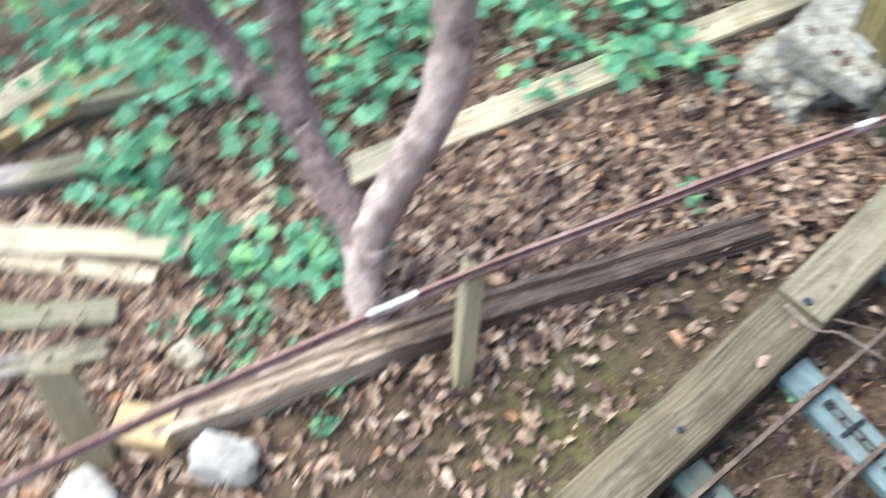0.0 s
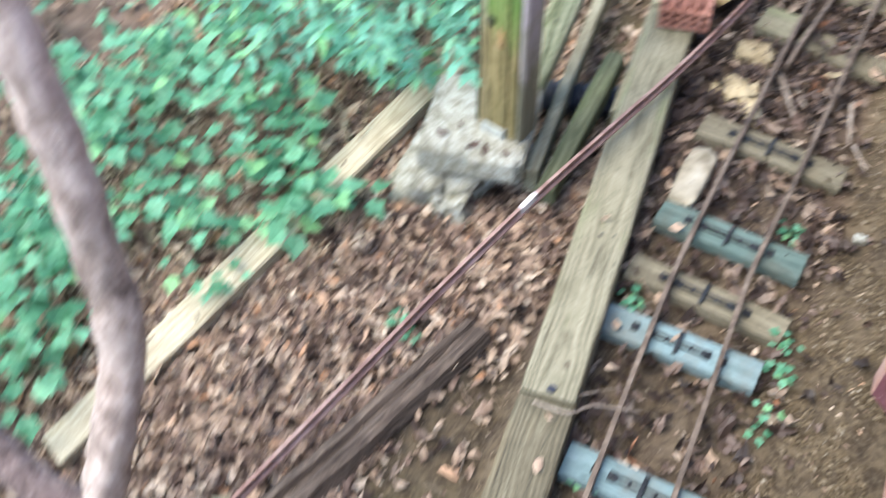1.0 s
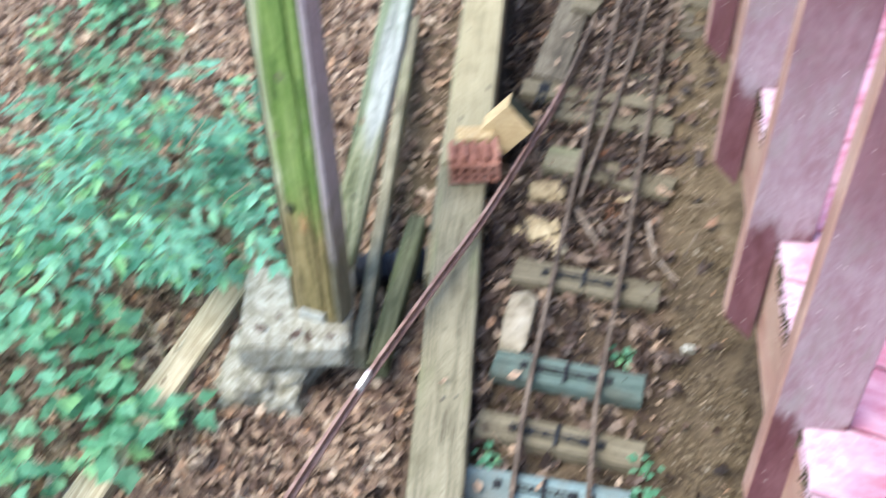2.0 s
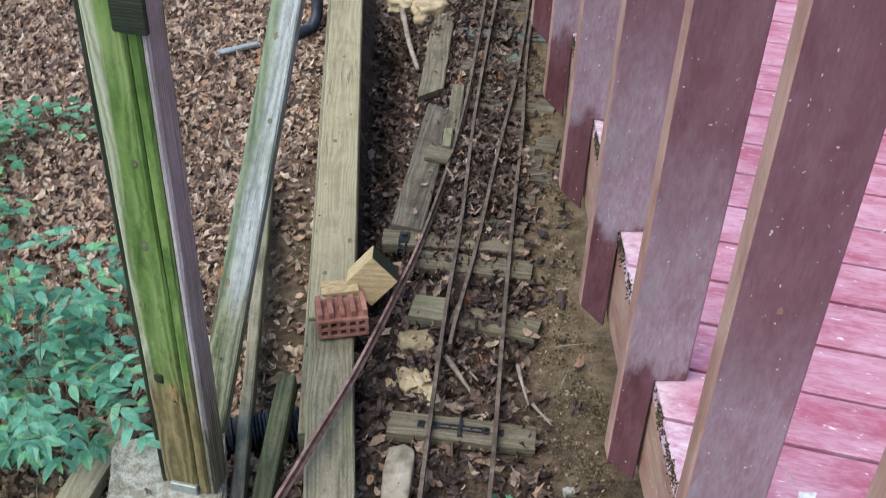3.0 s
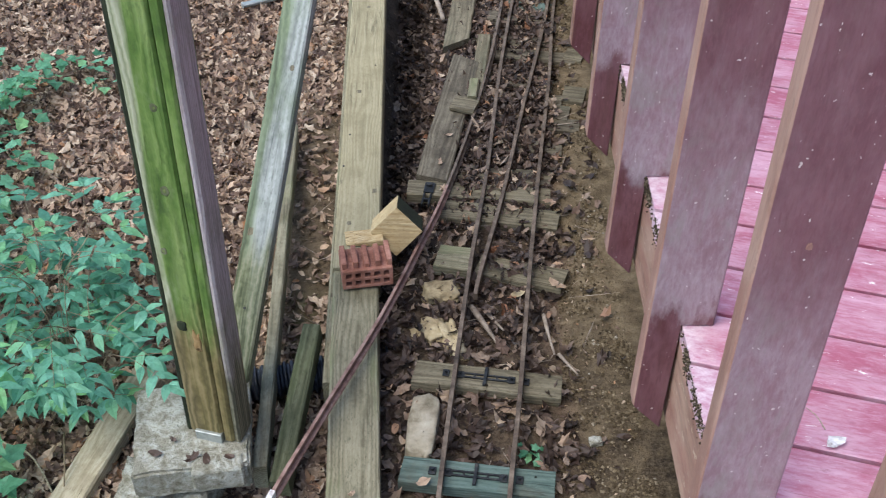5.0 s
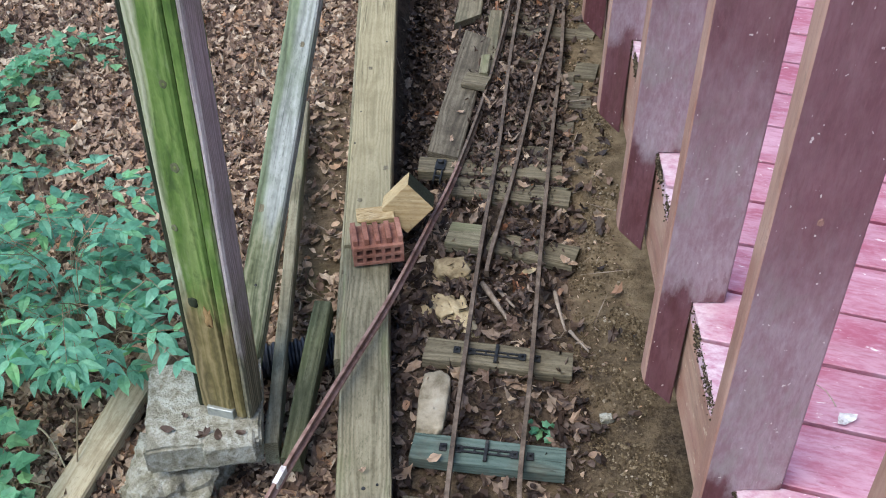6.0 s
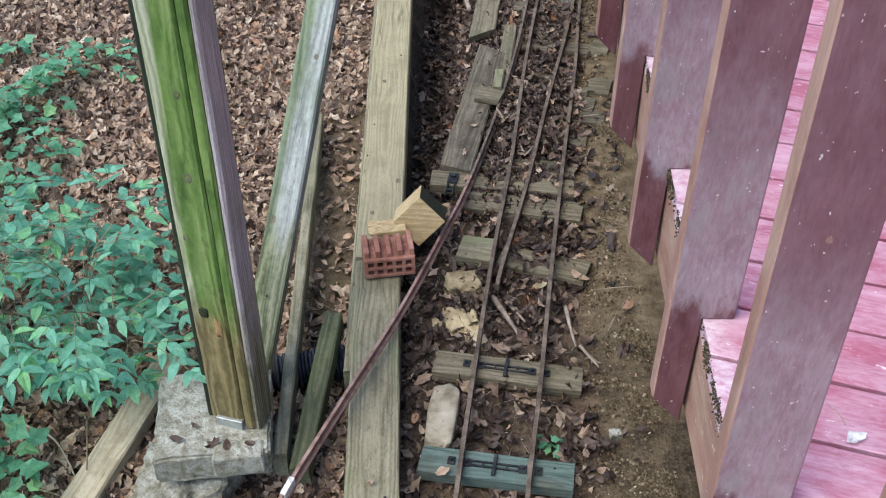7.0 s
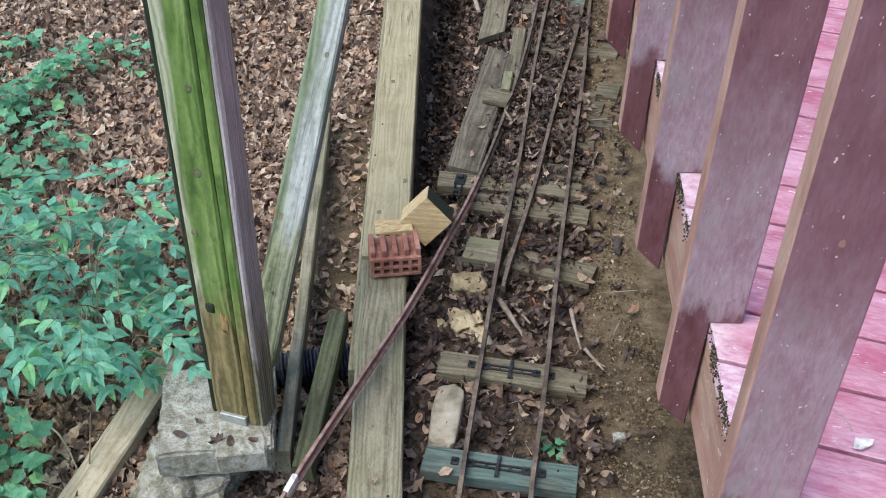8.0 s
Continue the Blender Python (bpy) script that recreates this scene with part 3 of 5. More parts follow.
def ground_material():
    mat, nt, b = shader("leaf_mould_and_clay_soil", 0.95, 0, 0.2)
    v = coords(nt, (1, 1, 1), False)
    big = tex_noise(nt, v, 1.6, 5, 0.6)
    mid = tex_noise(nt, v, 14, 7, 0.7, 0.4)
    fine = tex_noise(nt, v, 90, 5, 0.7)
    soil = ramp(nt, mid, [(0.25, (0.075, 0.056, 0.033)), (0.5, (0.135, 0.103, 0.062)), (0.75, (0.215, 0.17, 0.108))], True)
    darker = nt.nodes.new("ShaderNodeAttribute")
    darker.attribute_name = "darker"
    soil = mix(nt, darker.outputs["Fac"], soil, ramp(nt, mid, [(0.25, (0.026, 0.019, 0.012)), (0.5, (0.062, 0.046, 0.028)), (0.75, (0.125, 0.097, 0.06))], True))
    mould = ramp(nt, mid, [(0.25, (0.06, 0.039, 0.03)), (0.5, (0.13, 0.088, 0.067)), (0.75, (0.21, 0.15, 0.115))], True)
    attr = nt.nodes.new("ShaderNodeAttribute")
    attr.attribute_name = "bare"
    mould = mix(nt, ramp(nt, darker.outputs["Fac"], [(0.55, (0, 0, 0)), (0.95, (1, 1, 1))]), mould, ramp(nt, mid, [(0.25, (0.022, 0.015, 0.011)), (0.5, (0.055, 0.038, 0.027)), (0.75, (0.11, 0.08, 0.058))], True))
    col = mix(nt, attr.outputs["Fac"], mould, soil)
    col = mix(nt, ramp(nt, fine, [(0.45, (0, 0, 0)), (0.7, (0.6,) * 3)]), col, (0.175, 0.14, 0.095))
    moss = nt.nodes.new("ShaderNodeAttribute")
    moss.attribute_name = "moss"
    mm = nt.nodes.new("ShaderNodeMath")
    mm.operation = "MULTIPLY"
    nt.links.new(moss.outputs["Fac"], mm.inputs[0])
    nt.links.new(ramp(nt, mid, [(0.42, (0, 0, 0)), (0.6, (1, 1, 1))]), mm.inputs[1])
    col = mix(nt, mm.outputs[0], col, (0.10, 0.105, 0.035))
    nt.links.new(col, b.inputs["Base Color"])
    bump(nt, b, mix(nt, 0.4, mid, fine), 0.9, 0.02)
    return mat


M_BLOCKER = mottled("dull_grey_brown_blocker", [(0.3, (0.16, 0.13, 0.11)), (0.7, (0.24, 0.20, 0.17))], 6, 0.85, relief=0.2)
M_GROUND = ground_material()


# ---- ground ----
def sstep(a, b, x):
    t = min(1, max(0, (x - a) / (b - a)))
    return t * t * (3 - 2 * t)


LOW = -0.13


def ground_z(x, y):
    z = LOW * sstep(-0.10, -0.30, x)
    z -= 0.34 * math.exp(-((x + 0.135 - 0.03 * (y - 3)) / 0.105) ** 2) * sstep(2.75, 3.05, y)
    z += 0.020 * sstep(2.6, 3.1, y) * sstep(0.02, 0.12, x)
    z += 0.02 * sstep(0.40, 0.60, x)
    z += 0.016 * fbm((x * 2.2, y * 2.2, 3)) + 0.006 * fbm((x * 11, y * 11, 7))
    if abs(x) > 6 or abs(y) > 9:
        z = LOW
    return z


def bare_at(x, y):
    b = sstep(0.36, 0.46, x + 0.06 * fbm((x * 4, y * 4, 1)) - 0.03 * (y - 1.6))
    b = max(b, 0.75 * sstep(0.36, 0.05, math.hypot((x + 0.36) / 1.3, y - 0.35)))
    b = max(b, 0.8 * sstep(0.50, 0.20, math.hypot(x + 0.72, (y + 0.10) / 1.1) + 0.1 * fbm((x * 5, y * 5, 2))))
    b = max(b, 0.92 * sstep(0.20, 0.11, abs(x + 0.36 + 0.10 * (0.9 - y) * (y < 0.9)) + 0.10 * fbm((x * 4, y * 4, 6))) * sstep(1.35, 1.05, y))
    b = max(b, 0.6 * sstep(1.9, 1.5, y + 0.5 * fbm((x * 5, y * 5, 8))) * sstep(-0.14, -0.05, x))
    b = max(b, 0.85 * sstep(0.22, 0.08, math.hypot(x + 0.42, (y - 3.0) / 6.0) + 0.05 * fbm((x * 6, y * 6, 5))))
    return b


def moss_at(x, y):
    return max(0.8 * sstep(0.42, 0.05, math.hypot((x + 0.30), y - 0.45)), 0.5 * sstep(0.22, 0.05, math.hypot(x + 0.40, (y - 2.4) / 2)))


def darker_at(x, y):
    """Darker soil on the low ground, along the timber and under the near end of the track."""
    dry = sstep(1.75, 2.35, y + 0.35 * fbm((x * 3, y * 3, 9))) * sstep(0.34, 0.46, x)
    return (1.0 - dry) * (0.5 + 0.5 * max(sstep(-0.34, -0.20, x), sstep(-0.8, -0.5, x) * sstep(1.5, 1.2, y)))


def build_ground():
    xs = [-300, -60, -20, -9, *np.arange(-6, -2.2, 0.3), *np.arange(-2.2, 1.2, 0.03), *np.arange(1.2, 5, 0.4), 9, 20, 60, 300]
    ys = [-300, -60, -20, -9, *np.arange(-5, -1.2, 0.4), *np.arange(-1.2, 5.6, 0.035), *np.arange(5.6, 9, 0.3), 14, 30, 80, 300]
    verts = [(float(x), float(y), ground_z(float(x), float(y))) for y in ys for x in xs]
    nx = len(xs)
    faces = [(j * nx + i, j * nx + i + 1, (j + 1) * nx + i + 1, (j + 1) * nx + i) for j in range(len(ys) - 1) for i in range(nx - 1)]
    me = bpy.data.meshes.new("ground")
    me.from_pydata(verts, [], faces)
    me.materials.append(M_GROUND)
    for key, fn in (("bare", bare_at), ("moss", moss_at), ("darker", darker_at)):
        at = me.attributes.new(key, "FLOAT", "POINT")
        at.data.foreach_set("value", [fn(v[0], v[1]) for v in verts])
    for p in me.polygons:
        p.use_smooth = True
    return tagged(new("ground", me), "dark woodland soil with leaf mould and bare tan clay", "ground", kind="structure")


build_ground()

# ---- deck: boards, rim and notched posts ----
EDGE, DECK = 0.584, 0.76
SKEW = math.atan(-0.3)


def build_deck():
    deck = holder("deck", pose(0, 0, 0), "raised wooden deck with faded red painted boards", "deck", kind="structure")
    rim = timber(9.6, 0.04, 0.256, 3, 0.002, 40)
    part("rim_joist", rim, M_RIM, deck, "brown peeling rim joist", along((EDGE + 0.02, -1.6, DECK - 0.049), (EDGE + 0.02, 8, DECK - 0.049)))
    step = 0.178
    for i in range(58):
        y0 = 1.394 + step * (i - 17) - step / 2
        bm = timber(3.2, step * math.cos(SKEW) - 0.011, 0.048, i, 0.0015, 10, 0.002, skew=(-0.3, 0))
        part("plank", bm, M_DECK, deck, "", along((EDGE - 0.004 + 0.004 * (i % 3 == 0), y0, DECK), (EDGE + 3.1, y0 + 3.1 * math.tan(SKEW), DECK)))
    return deck


build_deck()


def build_sky_blocker():
    """An unseen wall added beyond the deck to cut the sky light on the track."""
    bm = box((3.72, -9, -0.2), (3.87, 15, 5.6), 0.01)
    return thing("wall_east", bm, M_BLOCKER, None, "unseen plain wall added to block sky light", "wall", kind="structure")


build_sky_blocker()


def post_mesh(height):
    """A 2x6 stood on edge across the deck's side, notched over the deck and cut to a point below."""
    bm = bmesh.new()
    pts = [(0.506, 0.515), (0.512, 0.505), (EDGE - 0.003, 0.435), (EDGE - 0.003, DECK + 0.004), (0.652, DECK + 0.004), (0.656, height - 0.003), (0.652, height), (0.509, height), (0.506, height - 0.003)]
    a = [bm.verts.new((z, 0.0, -x)) for x, z in pts]
    f = bm.faces.new(a)
    got = bmesh.ops.extrude_face_region(bm, geom=[f])
    bmesh.ops.translate(bm, verts=[v for v in got["geom"] if isinstance(v, bmesh.types.BMVert)], vec=(0, 0.046, 0))
    bmesh.ops.bevel(bm, geom=[e for e in bm.edges if e.calc_length() > 0.3], offset=0.004, segments=1, affect="EDGES")
    bmesh.ops.recalc_face_normals(bm, faces=bm.faces[:])
    bm.normal_update()
    for f in bm.faces:
        f.material_index = 1 if f.normal.z > 0.5 else 0
    me = mesh_of("rail_post", bm, M_POST)
    me.materials.append(M_EDGE)
    return me


POST_TURN = Matrix(((0, 0, -1, 0), (0, 1, 0, 0), (1, 0, 0, 0), (0, 0, 0, 1)))
post_me = post_mesh(2.15)
for i, y in enumerate((0.42, 1.0, 1.505, 2.065, 2.63, 3.20, 3.77, 4.34, 4.91, 5.48)):
    ob = new("rail_post", post_me)
    lean = Matrix.Translation((EDGE, 0, DECK)) @ pose(0, 0, 0, 0, 1.4, 0) @ Matrix.Translation((-EDGE, 0, -DECK))
    ob.matrix_world = Matrix.Translation((0.014 if i == 1 else 0, y, 0)) @ lean @ POST_TURN
    tagged(ob, "faded maroon painted board post notched over the deck edge", "railing post", "deck railing posts")


# ---- timbers beside the track ----
def lay(name, p0, p1, w, h, mat, label, category, seed, wear=0.003, warp=0.0, turn=0.0, cuts=16, group="", skew=(0, 0)):
    length = (Vector(p1) - Vector(p0)).length
    return thing(name, timber(length, w, h, seed, wear, cuts, 0.005, warp, skew), mat, along(p0, p1, turn), label, category, group)


BEAMS = []
BEAMS.append(lay("edging_timber", (-0.336, 6.6, 0.145), (-0.2132, 2.445, 0.14), 0.146, 0.13, M_BEAM, "long straight treated timber laid along the track", "timber", 1, 0.0015))
BEAMS.append(lay("support_timber", (-0.372, 6.5, 0.080), (-0.226, 2.02, 0.06), 0.125, 0.12, M_GREY, "grey timber lying under the edge of a longer one", "timber", 2))
BEAMS.append(lay("edging_timber", (-0.214, 2.44, 0.132), (-0.138, 0.985, 0.118), 0.140, 0.13, M_GREY, "weathered cracked timber laid beside the narrow track", "timber", 3, 0.004))
BEAMS.append(lay("edging_timber", (-0.136, 0.975, 0.112), (-0.078, -0.75, 0.10), 0.142, 0.13, M_NEAR, "weathered timber with a pale worn edge and a hole", "timber", 4, 0.005))


def studs(ob, spots):
    """Nail heads and dark knots set in a timber's top; each is (x, y, radius, kind)."""
    for x, y, r, kind in spots:
        if kind == "knot":
            bm = lump((r * 1.4, r, 0.0012), x * 7 + y, 0.4, 3)
            bm.transform(pose(x, y, 0))
        else:
            bm = bmesh.new()
            bmesh.ops.create_cone(bm, cap_ends=True, segments=9, radius1=r, radius2=r * 0.85, depth=0.003, matrix=pose(x, y, 0.0005))
        part(kind, bm, M_TIE if kind == "knot" else M_BLACK, ob)


studs(BEAMS[0], [(4.05, 0.030, 0.009, "knot"), (3.93, -0.030, 0.007, "knot"), (3.4, -0.045, 0.004, "nail_head"), (3.75, 0.052, 0.008, "knot"), (2.9, 0.04, 0.004, "nail_head"), (3.1, -0.02, 0.008, "knot"), (2.4, 0.0, 0.007, "knot"), (3.6, -0.06, 0.004, "nail_head")])
studs(BEAMS[2], [(0.94, 0.0, 0.006, "nail_head"), (0.93, 0.035, 0.004, "nail_head"), (0.35, 0.03, 0.007, "knot"), (1.36, 0.02, 0.008, "knot")])
studs(BEAMS[1], [(3.0, -0.04, 0.006, "nail_head"), (4.1, -0.05, 0.006, "knot")])
studs(BEAMS[3], [(0.42, -0.02, 0.009, "knot"), (0.9, 0.03, 0.004, "nail_head"), (0.16, 0.02, 0.004, "nail_head")])
# knot holes and a nail hole in the timbers
for x, y, z, r in ((-0.136, 1.005, 0.1185, 0.012), (-0.108, 0.53, 0.111, 0.009)):
    bm = bmesh.new()
    bmesh.ops.create_cone(bm, cap_ends=True, segments=10, radius1=r, radius2=r * 0.9, depth=0.006)
    thing("bolt_hole", bm, M_PIPE, pose(x, y, z + 0.001), "dark bored hole in weathered timber", "hole", "timber holes")

# ---- track ----
RAIL = [(-0.006, 0), (0.006, 0), (0.0068, -0.002), (0.0068, -0.027), (-0.0068, -0.027), (-0.0068, -0.002)]
FLANGED = [(-0.0045, 0), (0.0045, 0), (0.005, -0.008), (0.002, -0.010), (0.002, -0.019), (0.0115, -0.0225), (0.0115, -0.027), (-0.0115, -0.027), (-0.0115, -0.0225), (-0.002, -0.019), (-0.002, -0.010), (-0.005, -0.008)]
LEFT = [(0.002, -0.7, 0.075), (0.009, 0.0, 0.075), (0.016, 0.47, 0.075), (0.025, 0.9, 0.075), (0.038, 1.36, 0.075), (0.052, 1.60, 0.075), (0.097, 2.056, 0.075), (0.155, 2.582, 0.075), (0.223, 3.11, 0.075), (0.288, 3.753, 0.075), (0.363, 4.351, 0.075), (0.47, 5.1, 0.075), (0.64, 6.1, 0.075)]
RIGHT = [(0.196, -0.7, 0.075), (0.200, 0.0, 0.075), (0.207, 0.47, 0.075), (0.213, 0.88, 0.075), (0.229, 1.42, 0.075), (0.238, 1.60, 0.075), (0.280, 1.94, 0.075), (0.338, 2.48, 0.075), (0.411, 3.11, 0.075), (0.487, 3.71, 0.075), (0.552, 4.35, 0.075), (0.66, 5.1, 0.075), (0.83, 6.1, 0.075)]
INNER = [(0.164, 2.40, 0.070), (0.180, 2.50, 0.072), (0.270, 2.93, 0.075), (0.370, 3.50, 0.075), (0.470, 4.03, 0.075), (0.56, 4.60, 0.075), (0.66, 5.35, 0.075)]
BRANCH = [(-0.99, -0.95, 0.19), (-0.915, -0.56, 0.20), (-0.842, -0.22, 0.20), (-0.745, 0.195, 0.205), (-0.690, 0.42, 0.205), (-0.580, 0.80, 0.20), (-0.478, 1.145, 0.20), (-0.362, 1.50, 0.20), (-0.253, 1.805, 0.195), (-0.128, 2.16, 0.18), (-0.018, 2.59, 0.12), (0.064, 2.91, 0.092), (0.168, 3.39, 0.078), (0.257, 3.90, 0.075), (0.312, 4.30, 0.075), (0.40, 5.0, 0.075)]
for name, keys, mat, label in (
        ("rail", LEFT, M_RAIL, "rusted flat steel rail fixed on wooden ties"),
        ("rail", RIGHT, M_RAIL, "rusted flat steel rail fixed on wooden ties"),
        ("switch_rail", INNER, M_RAIL, "loose rusted switch rail between the track rails")):
    thing(name, sweep(spline(keys, 0.06), RAIL), mat, None, label, "rail", "track rails")
# the branch rail: two lengths end to end
branch = holder("branch_rail", pose(0, 0, 0), "long red-brown rusted rail bridging over the timber", "rail", "track rails")
branch_pts = spline(BRANCH, 0.06)
cut = next(i for i, p in enumerate(branch_pts) if p.y > 2.92)
part("rail_bar", sweep(branch_pts[:cut + 1], FLANGED), M_RUST, branch, "red-brown rusted bar")
part("rail_bar", sweep(branch_pts[cut:], FLANGED), M_RAIL, branch, "dark rusted bar")
for a, b in (((-0.757, 0.148, 0.2045), (-0.728, 0.268, 0.2045)), ((-0.377, 1.455, 0.2012), (-0.360, 1.508, 0.2012))):
    bm = sweep(spline([a, b], 0.02), [(-0.0078, 0.0016), (0.006, 0.0016), (0.0075, -0.004), (0.0074, -0.020), (-0.0078, -0.024)])
    thing("tape_wrap", bm, M_TAPE, None, "white tape wrapped round a rusted rail joint", "tape", "rail joint tapes")


def tie(a, b, w, mat, label, strap=True, seed=0, h=0.042, z=0.047):
    """A sleeper of sawn wood from a to b (plan), with an iron strap and clips where it has them."""
    p0, p1 = Vector((*a, z)), Vector((*b, z))
    length = (p1 - p0).length
    ob = holder("railway_tie", along(p0, p1), label, "railway tie", "ties of the track")
    part("tie_block", timber(length, w, h, seed, 0.003, 10, 0.004, skew=(0.05 * math.sin(seed), 0.06 * math.cos(seed * 2))), mat, ob)
    if strap:
        m = length / 2 - 0.005
        k = 0.075
        bm = bmesh.new()
        box((m - k, -0.011, 0.0005), (m + k, -0.006, 0.007), 0.001, bm)
        box((m - k, 0.004, 0.0005), (m + k, 0.009, 0.007), 0.001, bm)
        for i in range(5):
            x = m - k + 0.01 + i * (2 * k - 0.02) / 4
            box((x - 0.003, -0.008, 0.0005), (x + 0.003, 0.006, 0.005), 0.001, bm)
        part("strap", bm, M_BLACK, ob, "black iron strap")
        part("cross_plate", box((m - 0.006, -0.036, 0.001), (m + 0.004, 0.036, 0.010), 0.001), M_BLACK, ob, "black iron cross plate")
        for x in (m - 0.118, m - 0.076, m + 0.076, m + 0.118):
            bm = box((x - 0.010, -0.014, 0.0005), (x + 0.010, 0.012, 0.006), 0.001)
            bmesh.ops.create_cone(bm, cap_ends=True, segments=6, radius1=0.005, radius2=0.004, depth=0.008, matrix=pose(x, 0, 0.009))
            part("rail_clip", bm, M_BLACK, ob, "dark rail clip with a bolt head")
    return ob


def at_y(keys, y):
    for a, b in zip(keys, keys[1:]):
        if a[1] <= y <= b[1]:
            return a[0] + (b[0] - a[0]) * (y - a[1]) / (b[1] - a[1])
    return keys[-1][0]


tie((-0.050, 1.712), (0.362, 1.655), 0.092, M_TEAL, "dark teal painted wooden tie with an iron strap", True, 1)
tie((-0.022, 2.085), (0.408, 2.017), 0.092, M_TIE, "weathered greyish wooden tie with an iron strap", True, 2)
tie((-0.075, 1.505), (0.360, 1.440), 0.085, M_TIE, "worn brown wooden tie with an iron strap", True, 3, z=0.040)
tie((-0.088, 1.312), (0.325, 1.275), 0.092, M_BLUE, "pale blue painted wooden tie with an iron strap", True, 4)
tie((-0.056, 0.885), (0.345, 0.845), 0.095, M_BLUE, "pale blue painted wooden tie with an iron strap", True, 5)
tie((-0.045, 0.500), (0.350, 0.465), 0.092, M_TEAL, "dark teal painted wooden tie with an iron strap", True, 6)
tie((-0.050, 0.10), (0.345, 0.08), 0.092, M_TIE, "weathered greyish wooden tie", False, 7)
tie((0.042, 2.618), (0.150, 2.598), 0.116, M_GREY, "short pale wooden tie stub beside a rail", False, 8, 0.045, 0.052)
tie((0.178, 2.600), (0.458, 2.515), 0.105, M_TIE, "half-buried wooden tie beneath the rails", False, 9, 0.03, 0.030)
tie((0.050, 2.885), (0.46, 2.815), 0.100, M_TIE, "grey wooden tie at the switch", False, 10)
tie((-0.066, 3.000), (0.44, 2.945), 0.086, M_TIE, "long grey wooden tie at the switch", False, 11, 0.042, 0.055)
tie((0.075, 3.115), (0.45, 3.06), 0.085, M_MUD_SHADE, "grey-green wooden tie at the switch", False, 12)
y = 3.30
for i in range(15):
    x0 = at_y(LEFT, y) - 0.10 + 0.05 * math.sin(i * 2.1)
    x1 = at_y(RIGHT, y) + 0.07 + 0.06 * math.sin(i * 1.7)
    painted_one = i in (7, 8)
    tie((x0, y + 0.012), (x1, y - 0.045), 0.085, M_TEAL if painted_one else M_MUD_SHADE, "teal stained wooden tie of the far track" if painted_one else "mud-stained wooden tie half buried in leaves, darkened for shade", False, 20 + i, z=0.042 + 0.006 * math.sin(i * 3.3))
    y += 0.165 + 0.04 * math.sin(i * 2.9)

# bracket on the long switch tie
bm = box((-0.018, -0.03, 0), (0.018, 0.03, 0.006), 0.001)
box((-0.016, -0.10, -0.012), (-0.010, 0.02, 0.004), 0.001, bm)
box((0.008, -0.10, -0.012), (0.014, 0.02, 0.004), 0.001, bm)
box((-0.016, -0.07, -0.010), (0.014, -0.062, 0.003), 0.001, bm)
box((-0.010, 0.0, 0.006), (0.010, 0.016, 0.016), 0.002, bm)
thing("iron_bracket", bm, M_BLACK, pose(0.012, 2.985, 0.056, 0, 0, -8), "dark iron bracket bolted on a wooden tie", "bracket")

# boards lying beside the switch
lay("loose_board", (0.020, 3.035, 0.068), (0.158, 3.90, 0.064), 0.120, 0.03, M_MUD_SHADE, "dark weathered board lying beside the switch rail", "board", 31, 0.002, skew=(0.2, 0.5))
lay("loose_board", (0.190, 3.60, 0.062), (0.238, 4.10, 0.066), 0.055, 0.03, M_TIE, "narrow brown board lying against the switch rail", "board", 32, 0.002)
lay("loose_board", (0.115, 4.03, 0.066), (0.190, 4.85, 0.062), 0.105, 0.03, M_TIE, "mossy greenish board lying beside the far track", "board", 33, 0.003, skew=(-0.9, 0))
lay("wood_offcut", (0.098, 3.52, 0.090), (0.190, 3.49, 0.088), 0.085, 0.022, M_TIE, "small tan wood offcut lying on a board", "offcut", 34)
lay("wood_offcut", (0.172, 3.56, 0.086), (0.186, 3.70, 0.086), 0.038, 0.020, M_GREY, "small grey wood offcut lying on a board", "offcut", 35)
lay("wood_offcut", (0.540, 3.645, 0.055), (0.626, 3.625, 0.055), 0.110, 0.035, M_TIE, "short block of tie wood beside the rail", "offcut", 36)
lay("wood_offcut", (0.512, 3.510, 0.048), (0.552, 3.500, 0.048), 0.100, 0.035, M_MUD_SHADE, "small square block of tie wood beside the rail", "offcut", 37)
lay("wood_offcut", (0.575, 3.970, 0.050), (0.650, 3.945, 0.050), 0.105, 0.035, M_TIE, "short block of tie wood beside the rail", "offcut", 38)

# ---- block, wedge and brick on the timber ----
def build_block():
    """A 4x4 offcut lying on one edge, its cut end towards the near side, one long face dark."""
    corner = Vector((-0.088, 2.605, 0.256))
    e1, e2, e3 = Vector((-0.086, -0.026, -0.082)), Vector((0.084, -0.023, -0.080)), Vector((0.0, 0.118, -0.0372))
    bm = bmesh.new()
    v = [bm.verts.new(corner + a * e1 + b * e2 + c * e3) for c in (0, 1) for a, b in ((0, 0), (1, 0), (1, 1), (0, 1))]
    quads = [(0, 1, 2, 3), (4, 7, 6, 5), (0, 4, 5, 1), (0, 3, 7, 4), (1, 5, 6, 2), (3, 2, 6, 7)]
    made = [bm.faces.new([v[i] for i in q]) for q in quads]
    made[3].material_index = 1
    bmesh.ops.bevel(bm, geom=bm.edges[:], offset=0.002, segments=1, affect="EDGES")
    bmesh.ops.recalc_face_normals(bm, faces=bm.faces[:])
    ob = thing("wood_block", bm, M_FRESH, None, "fresh-cut yellow pine block with one dark face", "wood block")
    ob.data.materials.append(M_DARKWOOD)
    return ob


